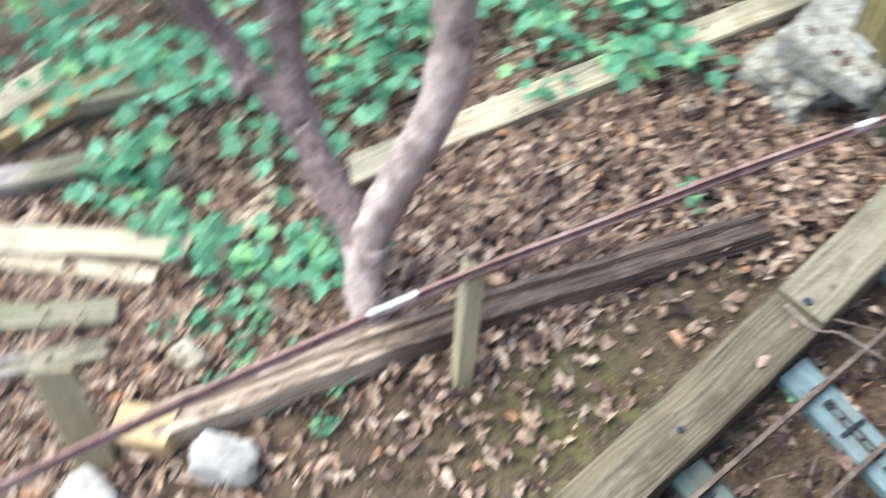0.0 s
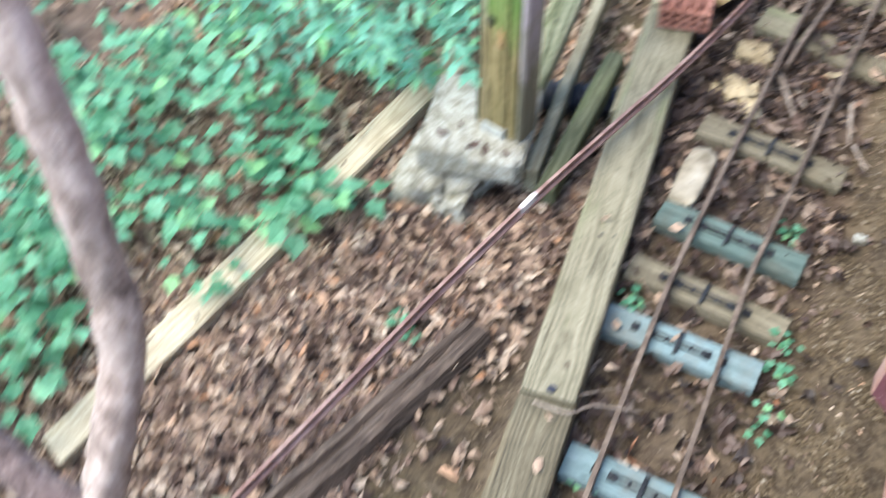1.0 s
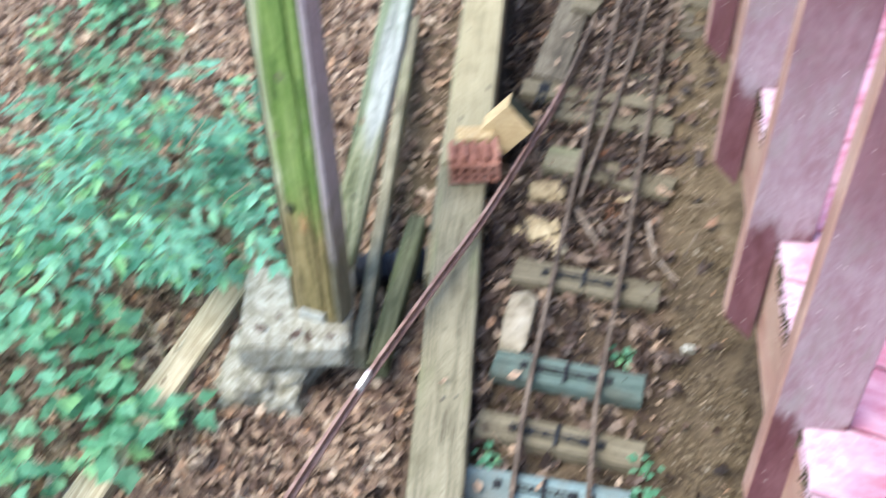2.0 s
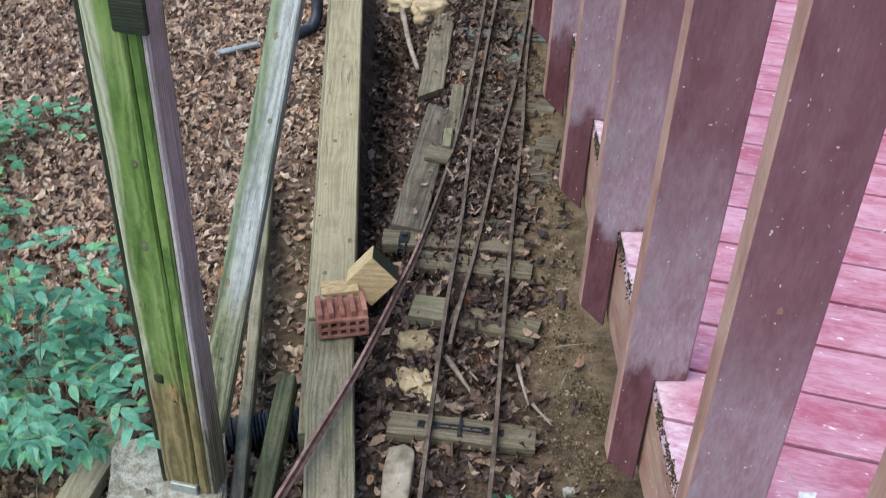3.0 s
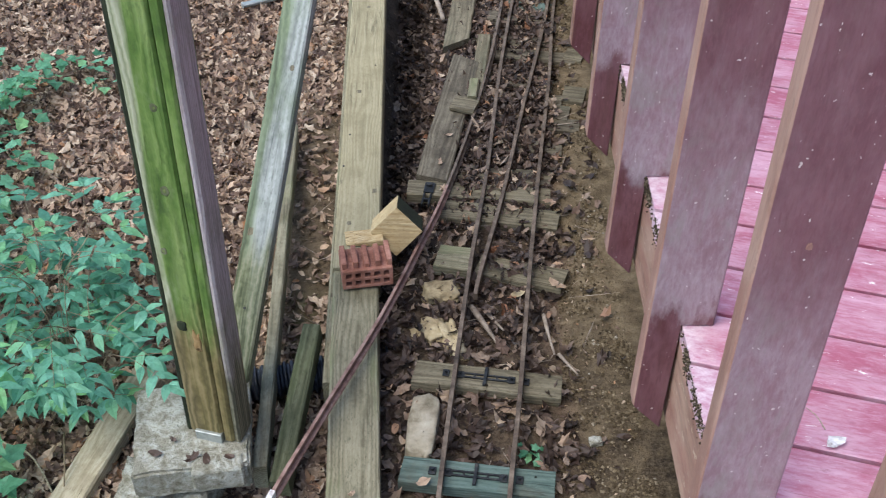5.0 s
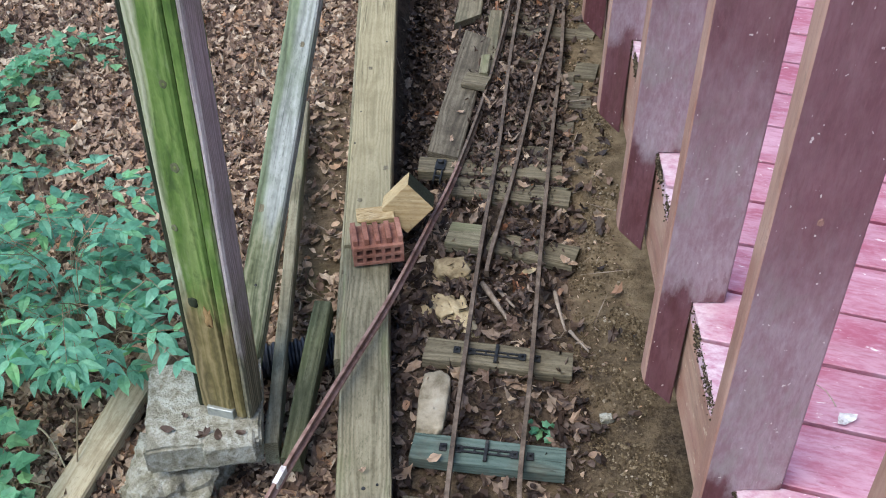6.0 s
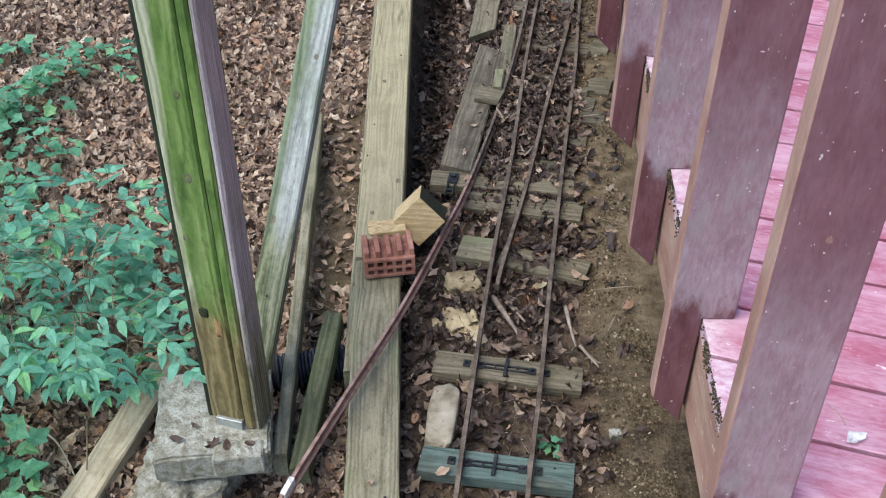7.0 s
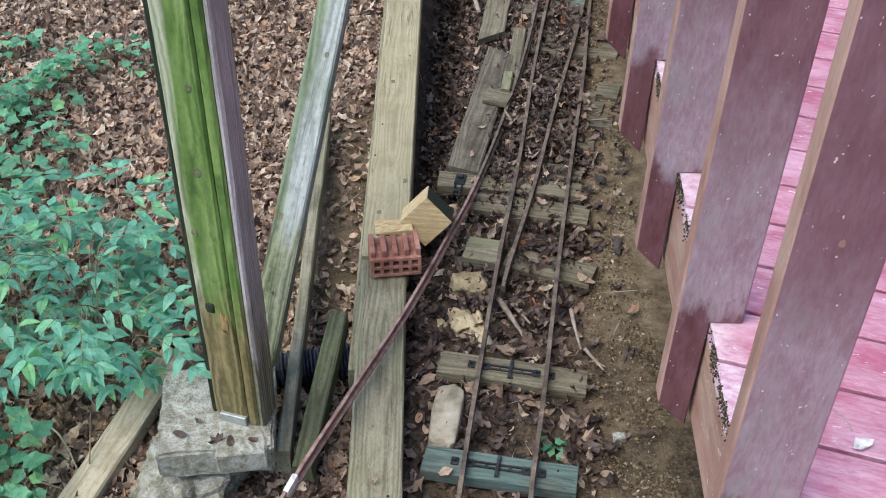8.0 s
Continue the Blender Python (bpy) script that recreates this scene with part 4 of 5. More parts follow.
build_block()
bm = bmesh.new()
a = [bm.verts.new(p) for p in ((0, 0, 0), (0.12, -0.02, 0), (0.12, 0.05, 0), (0, 0.07, 0), (0, 0, 0.006), (0.12, -0.02, 0.028), (0.12, 0.05, 0.024), (0, 0.07, 0.006))]
for f in ((0, 3, 2, 1), (4, 5, 6, 7), (0, 1, 5, 4), (1, 2, 6, 5), (2, 3, 7, 6), (3, 0, 4, 7)):
    bm.faces.new([a[i] for i in f])
bmesh.ops.bevel(bm, geom=bm.edges[:], offset=0.002, segments=1, affect="EDGES")
thing("wood_wedge", bm, M_FRESH, pose(-0.250, 2.545, 0.145, 0, 0, 8), "thin split pine wedge lying on the timber", "wedge")


def build_brick():
    """A clay brick cored with two rows of holes, its upper side broken open to the ribs."""
    bm = bmesh.new()
    w, d = 0.156, 0.112
    t = 0.012
    for z in (0.0, 0.029, 0.058):
        box((0, 0, z), (w, d, z + t), 0.0015, bm)
    n = 5
    for row in (0.006, 0.035):
        for i in range(n + 1):
            x = i * (w - 0.011) / n
            box((x, 0.0007, row), (x + 0.011, d - 0.0007, row + 0.029), 0.0, bm)
    for i in range(n):
        x = 0.002 + i * (w - 0.018) / (n - 1)
        box((x, 0.012, 0.066), (x + 0.016, d - 0.004 - 0.01 * (i % 2), 0.090 + 0.006 * math.sin(i * 2.2)), 0.002, bm)
    return thing("cored_brick", bm, M_BRICK, pose(-0.245, 2.335, 0.141, 0, 0, 10), "red cored clay brick with open ribs on timber", "brick")


build_brick()


# ---- stones ----
def stone(name, p, size, seed, mat, label, turn=0.0, rough=0.25):
    bm = lump(size, seed, rough, 4)
    return thing(name, bm, mat, pose(*p, 0, 0, turn), label, "stone", "stones by the track", smooth=True)


stone("flat_stone", (0.006, 1.876, 0.020), (0.044, 0.122, 0.034), 3.3, M_ROCK, "long flat pale grey stone wedged by a rail", -6, 0.10)
stone("flat_stone", (0.055, 2.468, 0.014), (0.060, 0.048, 0.024), 5.1, M_STONE, "blocky pale yellow stone beside the rail", 8, 0.2)
stone("flat_stone", (0.092, 2.255, 0.006), (0.030, 0.085, 0.022), 9.4, M_STONE, "pale yellow stone half buried in leaves", 20, 0.3)
stone("flat_stone", (0.030, 2.300, 0.0), (0.055, 0.050, 0.020), 12.4, M_STONE, "rough grey stone half buried in leaves", 40, 0.35)
stone("field_stone", (0.125, 4.86, 0.045), (0.095, 0.065, 0.06), 2.2, M_STONE, "large rough pale stone beyond the switch", 30, 0.3)
stone("field_stone", (-0.02, 5.02, 0.03), (0.07, 0.08, 0.05), 7.9, M_STONE, "rough pale stone among dry leaves", 0, 0.3)
stone("field_stone", (-0.80, -0.275, -0.10), (0.085, 0.058, 0.055), 14.2, M_WHITEROCK, "white quartz stone on the ground", 35, 0.22)
stone("field_stone", (-0.925, -0.575, -0.10), (0.075, 0.055, 0.055), 17.0, M_WHITEROCK, "white stone at the foot of a stake", 10, 0.22)
stone("field_stone", (-1.10, -0.18, -0.115), (0.045, 0.035, 0.03), 19.0, M_ROCK, "small grey stone on the soil", 10)
stone("field_stone", (0.49, 1.83, 0.02), (0.018, 0.014, 0.012), 21.0, M_CONC, "small grey stone on bare clay", 10)


# ---- pier, post and leaning boards ----
def build_pier():
    pier = holder("concrete_pier", pose(-0.622, 1.80, 0), "lichened concrete pier block on a rough footing", "pier")
    bm = bmesh.new()
    bmesh.ops.create_cube(bm, size=1, matrix=Matrix.Translation((0, 0, 0.070)) @ Matrix.Diagonal((0.310, 0.320, 0.100, 1)))
    bmesh.ops.bevel(bm, geom=bm.edges[:], offset=0.008, segments=2, affect="EDGES")
    bmesh.ops.subdivide_edges(bm, edges=bm.edges[:], cuts=11, use_grid_fill=True)
    for v in bm.verts:
        c = v.co.copy()
        chip = max(0.0, fbm((c.x * 16, c.y * 16, c.z * 16))) * (abs(c.x) > 0.14 or abs(c.y) > 0.145)
        v.co += noise.noise_vector(c * 9) * 0.005 + noise.noise_vector(c * 38) * 0.0028
        v.co.x *= 1 - 0.035 * chip
        v.co.y *= 1 - 0.035 * chip
    part("cap_block", bm, M_CONC, pier, "", pose(0, 0, 0, 0, 0, 8))
    slab = box((-0.068, -0.030, 0.0), (0.068, 0.030, 0.075), 0.006)
    bmesh.ops.subdivide_edges(slab, edges=slab.edges[:], cuts=4, use_grid_fill=True)
    for v in slab.verts:
        v.co += noise.noise_vector(v.co * 26) * 0.0035
    part("front_slab", slab, M_CONC, pier, "grey broken slab against the block", pose(0.092, -0.137, 0.050, 0, 0, 9))
    part("footing", lump((0.125, 0.115, 0.085), 4.7, 0.34, 4), M_CONC, pier, "rough poured concrete footing", pose(-0.085, -0.10, -0.090))
    return pier


build_pier()


def build_post():
    """A built-up post: two members side by side, a weathered right face and a dark board behind, on a steel seat."""
    post = holder("support_post", pose(-0.560, 1.748, 0.122, 0, 0, -15), "algae-green built-up timber post on a concrete pier", "post")

    def member(name, x0, x1, y0, y1, z0, z1, mat, label, seed):
        w, d = x1 - x0, y1 - y0
        bm = timber(z1 - z0, w, d, seed, 0.0016, 26, 0.006)
        # X up, timber's Y to the side, its top (Z 0) to the front
        m = Matrix(((0, 1, 0, (x0 + x1) / 2), (0, 0, -1, y0), (1, 0, 0, z0), (0, 0, 0, 1)))
        return part(name, bm, mat, post, label, m)

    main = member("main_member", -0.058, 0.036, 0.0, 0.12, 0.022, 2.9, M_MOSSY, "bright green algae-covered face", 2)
    for x, y, r, seed in ((0.80, 0.010, 0.011, 71.0), (1.02, 0.020, 0.009, 72.0), (0.62, -0.022, 0.008, 73.0), (1.42, -0.012, 0.010, 74.0)):
        for name, k, h, mat in (("knot", 1.0, 0.0012, M_ALGAE), ("knot_heart", 0.62, 0.0014, M_KNOT)):
            bm = bmesh.new()
            bmesh.ops.create_icosphere(bm, subdivisions=3, radius=1)
            for v in bm.verts:
                v.co *= 1 + 0.22 * fbm((v.co.x + seed, v.co.y, v.co.z))
                v.co = Vector((v.co.x * r * 1.25 * k, v.co.y * r * k, v.co.z * h))
            part(name, bm, mat, main, "green-brown knot", pose(x, y, 0.0), smooth=True)
    part("scar", lump((0.030, 0.010, 0.0012), 77.0, 0.6, 3), M_SCAR, main, "orange-brown bare scar", pose(0.335, 0.022, 0.0), smooth=True)
    part("knot", lump((0.016, 0.012, 0.003), 78.0, 0.3, 3), M_DARKWOOD, main, "dark weeping knot", pose(0.385, -0.012, 0.0), smooth=True)
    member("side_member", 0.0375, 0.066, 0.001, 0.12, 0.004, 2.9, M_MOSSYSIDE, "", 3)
    member("edge_board", 0.0665, 0.084, 0.004, 0.085, 0.004, 2.9, M_LILAC, "lilac-grey weathered edge board", 4)
    member("back_board", -0.080, -0.060, 0.016, 0.10, 0.0, 2.9, M_DARKWOOD, "near-black board at the left edge", 5)
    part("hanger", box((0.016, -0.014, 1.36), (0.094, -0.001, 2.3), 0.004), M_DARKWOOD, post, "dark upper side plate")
    part("seat_plate", box((-0.040, -0.009, -0.004), (0.036, 0.10, 0.030), 0.002), M_STEEL, post, "galvanised steel post seat")
    return post


build_post()

brace = lay("brace", (-0.545, 1.95, 0.08), (-0.28, 2.98, 1.30), 0.092, 0.038, M_MOSSGREY, "silver-grey timber brace with green edges leaning upward", "brace", 41, 0.0015, turn=-4, cuts=30)
studs(brace, [(0.47, 0.022, 0.008, "knot"), (0.95, -0.02, 0.006, "knot"), (0.25, 0.0, 0.004, "nail_head"), (1.2, 0.01, 0.007, "knot")])
lay("leaning_board", (-0.437, 1.725, 0.035), (-0.535, 3.52, -0.02), 0.038, 0.085, M_GREY, "dirty narrow board leaning down beside the pier", "board", 42, 0.003, cuts=30)
lay("leaning_board", (-0.385, 1.70, 0.0), (-0.335, 2.22, 0.105), 0.055, 0.075, M_ALGAE, "short mossy green board propped beside the timber", "board", 43, 0.002)


def build_pipe():
    """Black corrugated drain pipe passing under the timber."""
    bm = bmesh.new()
    p0, p1 = Vector((-0.72, 2.10, -0.085)), Vector((0.0, 2.24, -0.05))
    n = 130
    rings = []
    d = (p1 - p0).normalized()
    yv = Vector((0, 0, 1)).cross(d).normalized()
    zv = d.cross(yv)
    for i in range(n + 1):
        r = 0.052 + 0.005 * (1 if (i // 2) % 2 else -1)
        c = p0.lerp(p1, i / n)
        rings.append([bm.verts.new(c + (yv * math.cos(a) + zv * math.sin(a)) * r) for a in [2 * math.pi * k / 16 for k in range(16)]])
    for a, b in zip(rings, rings[1:]):
        for k in range(16):
            bm.faces.new((a[k], a[(k + 1) % 16], b[(k + 1) % 16], b[k]))
    bmesh.ops.recalc_face_normals(bm, faces=bm.faces[:])
    return thing("drain_pipe", bm, M_PIPE, None, "black corrugated plastic drain pipe under the timber", "pipe")


build_pipe()
ring = [(0.03 * math.cos(a), 0.03 * math.sin(a)) for a in [2 * math.pi * k / 12 for k in range(12)]]
thing("downpipe", sweep(spline([(-0.64, 4.78, -0.09), (-0.52, 4.90, -0.09), (-0.46, 4.97, -0.07), (-0.445, 5.05, 0.1), (-0.44, 5.08, 0.9)], 0.03), ring, (0.3, 1, 0.2)), M_PIPE, None, "dark plastic downpipe with a bent foot", "pipe", smooth=True)
lay("pale_offcut", (-0.90, 4.66, -0.075), (-0.72, 4.76, -0.075), 0.034, 0.02, M_STEEL, "pale blue-grey scrap lying on the leaves", "scrap", 44)

# ---- edging plank, boards, log and stakes on the lower ground ----
lay("edging_plank", (-1.285, 0.485, -0.085), (-0.845, 2.20, -0.060), 0.100, 0.05, M_PALE, "pale dry plank edging the leafy ground", "plank", 51, 0.003, 0.004, cuts=24, skew=(0.25, 0))
lay("old_board", (-1.36, 0.00, -0.075), (-1.83, -0.50, -0.07), 0.085, 0.045, M_PALE, "pale weathered board lying on leaves", "board", 52, 0.004, group="old boards", skew=(0.2, 0))
lay("old_board", (-1.345, -0.12, -0.085), (-1.85, -0.57, -0.10), 0.05, 0.035, M_PALE, "narrow weathered board lying on leaves", "board", 53, 0.004, group="old boards")
lay("old_board", (-1.325, -0.25, -0.085), (-1.62, -0.66, -0.085), 0.075, 0.04, M_GREY, "grey weathered board lying on soil", "board", 54, 0.004, group="old boards")
lay("old_board", (-1.25, -0.33, -0.09), (-1.46, -0.72, -0.09), 0.060, 0.04, M_LILAC, "grey-brown weathered board lying on soil", "board", 55, 0.004, group="old boards")
lay("old_board", (-1.375, 0.30, -0.10), (-1.30, 0.02, -0.09), 0.07, 0.04, M_PALE, "short pale board end among green leaves", "board", 56, 0.004, group="old boards")
lay("split_log", (-1.97, 0.20, -0.02), (-2.03, -0.22, -0.05), 0.09, 0.07, M_FRESH, "pale split firewood log behind the leaves", "firewood", 57, 0.008, group="split firewood")
lay("split_log", (-1.88, 0.26, -0.05), (-2.02, -0.05, -0.04), 0.07, 0.06, M_PALE, "pale split firewood log behind the leaves", "firewood", 58, 0.008, group="split firewood")
lay("split_log", (-2.06, 0.03, 0.00), (-2.06, -0.50, -0.02), 0.10, 0.08, M_PALE, "pale split firewood log behind the leaves", "firewood", 59, 0.008, group="split firewood")
lay("old_board", (-1.73, 0.02, -0.06), (-1.93, -0.42, -0.05), 0.07, 0.04, M_LILAC, "bluish-grey weathered board among leaves", "board", 60, 0.004, group="old boards")


def build_log():
    """A rotting split log with a deep groove along it."""
    n = 46
    length = 1.70
    bm = bmesh.new()
    rings = []
    prof = [(-0.050, -0.06), (-0.054, -0.01), (-0.040, 0.026), (-0.018, 0.030), (-0.006, 0.014), (0.004, 0.010), (0.014, 0.022), (0.030, 0.020), (0.046, -0.005), (0.050, -0.06)]
    for i in range(n + 1):
        u = i / n
        k = 1.30 - 0.25 * u
        row = []
        for j, (yy, zz) in enumerate(prof):
            q = noise.noise_vector(Vector((u * 14, j * 0.9, 3))) * 0.007 + noise.noise_vector(Vector((u * 50, j * 2.1, 8))) * 0.003
            row.append(bm.verts.new((u * length + q.z, yy * k + q.x + 0.018 * math.sin(u * 4), zz * k + q.y)))
        rings.append(row)
    m = len(prof)
    for a, b in zip(rings, rings[1:]):
        for k in range(m):
            bm.faces.new((a[k], a[(k + 1) % m], b[(k + 1) % m], b[k]))
    bm.faces.new(rings[0])
    bm.faces.new(rings[-1][::-1])
    bmesh.ops.recalc_face_normals(bm, faces=bm.faces[:])
    return thing("rotting_log", bm, M_ROT, along((-0.985, -0.36, -0.085), (-0.425, 1.265, -0.10)), "long dark rotting split log on the ground", "log")


build_log()


def stake(p, top, w, d, turn, mat, label, seed):
    """A pointed wooden stake driven into the ground."""
    bm = timber((Vector(top) - Vector(p)).length, w, d, seed, 0.002, 10, 0.004, skew=(0, 0.5))
    ob = thing("wooden_stake", bm, mat, along(p, top, turn), label, "stake", "stakes under the long rail")
    return ob


stake((-0.555, 0.268, -0.20), (-0.688, 0.424, 0.195), 0.052, 0.042, 30, M_BEAM, "pale sawn stake holding up the long rail", 61)
stake((-0.925, -0.532, -0.20), (-1.135, -0.480, 0.145), 0.092, 0.035, 12, M_BEAM, "pale leaning board stake beside the long rail", 62)
lay("split_log", (-1.055, -0.425, -0.075), (-0.935, -0.33, -0.045), 0.10, 0.06, M_FRESH, "pale split firewood piece beside the stake", "firewood", 63, 0.008, group="split firewood")


# ---- tree ----
def build_tree():
    tree = holder("tree", pose(-0.85, 0.235, -0.15), "smooth grey-brown tree forking low into three limbs", "tree")
    base = Vector((-0.85, 0.235, -0.15))

    def limb(name, keys, radii, seed, label="", bark=M_BARK):
        part(name, tube([Vector(k) - base for k in keys], radii, seed, 18, 0.22, 0.018), bark, tree, label, smooth=True)

    limb("trunk", TRUNK, [0.066, 0.052, 0.050, 0.054], 1)
    limb("limb", LIMB_A, [0.050, 0.049, 0.051, 0.049, 0.048, 0.046], 2)
    limb("limb", LIMB_B, [0.050, 0.044, 0.046, 0.042, 0.036], 3, "rough dark-barked limb", M_BARK_ROUGH)
    limb("limb", LIMB_C, [0.038, 0.033, 0.030, 0.028], 4, "rough dark-barked limb", M_BARK_ROUGH)
    part("burl", lump((0.03, 0.026, 0.03), 5.0, 0.3, 3), M_BARK_ROUGH, tree, "swollen bark knot", Matrix.Translation(Vector(LIMB_C[1]) - base + Vector((0.0, -0.03, 0))), smooth=True)
    return tree


TRUNK = [(-0.862, 0.222, -0.22), (-0.885, 0.235, -0.10), (-0.93, 0.265, 0.0), (-0.972, 0.302, 0.09)]
LIMB_A = [(-0.960, 0.292, 0.05), (-0.968, 0.355, 0.19), (-0.954, 0.437, 0.33), (-0.957, 0.53, 0.46), (-0.97, 0.585, 0.62), (-0.995, 0.62, 0.85), (-1.04, 0.66, 1.15), (-1.10, 0.70, 1.5)]
LIMB_B = [(-0.960, 0.295, 0.06), (-1.04, 0.312, 0.105), (-1.13, 0.316, 0.16), (-1.288, 0.348, 0.29), (-1.335, 0.385, 0.5), (-1.335, 0.395, 0.75), (-1.33, 0.40, 1.05), (-1.34, 0.42, 1.5)]
LIMB_C = [(-1.255, 0.340, 0.265), (-1.372, 0.293, 0.38), (-1.43, 0.267, 0.47), (-1.477, 0.229, 0.60), (-1.56, 0.18, 0.80), (-1.68, 0.12, 1.1)]
build_tree()


# ---- leaves ----
def cloud(name, template, faces, placing, mat, crumple=0.0):
    """One mesh of many copies of a small template, each moved by its own matrix and bent a little."""
    t = np.array(template)
    n = len(placing)
    mats = np.array([[list(r) for r in m] for m, _ in placing])
    bend = np.array([b for _, b in placing])
    v = np.repeat(t[None], n, 0)
    v[:, :, 2] += bend[:, :1] * v[:, :, 0] ** 2 + bend[:, 1:2] * v[:, :, 1] ** 2 + bend[:, 2:3] * v[:, :, 0] * v[:, :, 1]
    if crumple:
        v += rng.normal(0, crumple, v.shape) * np.array((0.5, 0.5, 1.0))
    v = np.einsum("nij,nkj->nki", mats[:, :3, :3], v) + mats[:, None, :3, 3]
    f = np.array(faces)
    allf = (f[None] + (np.arange(n) * len(t))[:, None, None]).reshape(-1, f.shape[1])
    me = bpy.data.meshes.new(name)
    me.from_pydata(v.reshape(-1, 3).tolist(), [], allf.tolist())
    me.materials.append(mat)
    return me


def outline(radii, stretch=1.0):
    """A leaf outline fanned from its middle, its tip at +X and length about 1."""
    pts = [(0.0, 0.0, 0.0)]
    k = len(radii)
    full = [*radii, *radii[-2:0:-1]]
    n = len(full)
    for i, r in enumerate(full):
        a = 2 * math.pi * i / n
        pts.append((0.5 * r * math.cos(a), 0.5 * r * math.sin(a) * stretch, 0.0))
    return pts, [(0, 1 + i, 1 + (i + 1) % n) for i in range(n)]


OAK = outline((1.08, 0.80, 0.97, 0.72, 0.94, 0.70, 0.72, 0.98), 0.52)
PLAIN = outline((1.0, 0.80, 0.72, 0.70, 0.75, 0.86), 0.72)
OVATE = outline((1.40, 0.86, 0.74, 0.72, 0.78, 0.84, 0.92), 0.68)
MAPLE = outline((1.15, 0.78, 0.70, 0.98, 0.66, 0.76, 0.66, 0.56), 0.92)
FAN = outline((0.80, 0.95, 1.0, 0.42, 0.26, 0.24, 0.34), 1.0)


def litter_amount(x, y):
    a = 1.0 - 0.95 * bare_at(x, y)
    if x > 0.62:
        a = 0
    return a


def scatter_litter():
    spots = []
    zones = ((-1.9, -0.28, -0.9, 2.6, 24000), (-2.6, -0.28, 2.3, 6.6, 33000), (-0.14, 0.62, -0.6, 3.0, 5200), (-0.16, 0.85, 2.8, 5.6, 10500), (-6.0, -2.6, -2.5, 9.0, 5000), (-2.6, 0.5, 6.6, 9.5, 2500), (-2.6, 0.3, -3.0, -0.9, 2500), (-3.0, -1.8, -0.9, 2.6, 1600), (-0.5, 0.2, 5.4, 6.8, 500))
    for x0, x1, y0, y1, n in zones:
        for _ in range(n):
            x, y = rng.uniform(x0, x1), rng.uniform(y0, y1)
            if rng.random() < litter_amount(x, y):
                spots.append((x, y))
    for label, tpl, share, lo, hi in (("crumpled brown oak leaves covering the woodland ground", OAK, 0, 0.034, 0.078), ("small dry brown leaves covering the woodland ground", PLAIN, 1, 0.016, 0.046)):
        placing, darker = [], []
        for i, (x, y) in enumerate(spots):
            if i % 2 != share:
                continue
            s = rng.uniform(lo, hi)
            z = ground_z(x, y) + rng.uniform(0.003, 0.030)
            m = Matrix.Translation((x, y, z)) @ Euler((rng.normal(0, 0.55), rng.normal(0, 0.55), rng.uniform(0, 6.28))).to_matrix().to_4x4() @ Matrix.Diagonal((s, s, s, 1))
            # share of the darker leaves, highest where the far track and gully lie shaded
            dark_share = (0.84 + 0.1 * sstep(2.3, 3.1, y)) * sstep(-0.24, -0.16, x) * sstep(5.6, 4.9, y)
            dark_share = max(dark_share, 0.18 * sstep(-1.3, -0.8, x) * sstep(2.3, 1.3, y))
            (darker if rng.random() < dark_share else placing).append((m, (rng.normal(0.2, 0.9), rng.normal(0.9, 1.8), rng.normal(0, 1.2))))
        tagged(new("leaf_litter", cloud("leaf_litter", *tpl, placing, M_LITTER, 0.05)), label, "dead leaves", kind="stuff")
        tagged(new("leaf_litter", cloud("leaf_litter", *tpl, darker, M_DAMP_SHADE, 0.05)), "damp leaves along the track and its gully, shade in their colour", "dead leaves", kind="stuff")
    # leaves caught over the ties between the far rails
    over = []
    for _ in range(1300):
        y = rng.uniform(2.25, 5.2)
        x = at_y(LEFT, y) + rng.uniform(-0.05, 0.25)
        if fbm((x * 9, y * 9, 4)) < -0.05:
            continue
        k = rng.uniform(0.02, 0.055)
        m = Matrix.Translation((x, y, rng.uniform(0.036, 0.056))) @ Euler((rng.normal(0, 0.5), rng.normal(0, 0.5), rng.uniform(0, 6.28))).to_matrix().to_4x4() @ Matrix.Diagonal((k, k, k, 1))
        over.append((m, (rng.normal(0.1, 0.8), rng.normal(0.5, 1.0), 0)))
    tagged(new("leaf_litter", cloud("leaf_litter", *OAK, over, M_DAMP_SHADE, 0.05)), "dark curled leaves caught over the ties", "dead leaves", kind="stuff")
    # crumbs of bark and stem on soil
    bits = []
    for _ in range(5200):
        x, y = rng.uniform(-1.7, 0.6), rng.uniform(-0.7, 4.8)
        s = rng.uniform(0.006, 0.02)
        m = Matrix.Translation((x, y, ground_z(x, y) + 0.004)) @ Euler((rng.normal(0, 0.5), rng.normal(0, 0.5), rng.uniform(0, 6.28))).to_matrix().to_4x4() @ Matrix.Diagonal((s, s * rng.uniform(0.3, 1), s, 1))
        bits.append((m, (rng.normal(0, 0.5), rng.normal(0, 0.5), 0)))
    tagged(new("forest_crumbs", cloud("forest_crumbs", *PLAIN, bits, M_LITTER)), "small crumbs of leaf and bark on the soil", "debris", kind="stuff")


scatter_litter()


def add_stem(bm, pts, r):
    tmp = bpy.data.meshes.new("tmp")
    one = sweep(pts, [(r, 0), (0, r), (-r, 0), (0, -r)], (0.31, 0.2, 0.9))
    one.to_mesh(tmp)
    one.free()
    bm.from_mesh(tmp)
    bpy.data.meshes.remove(tmp)


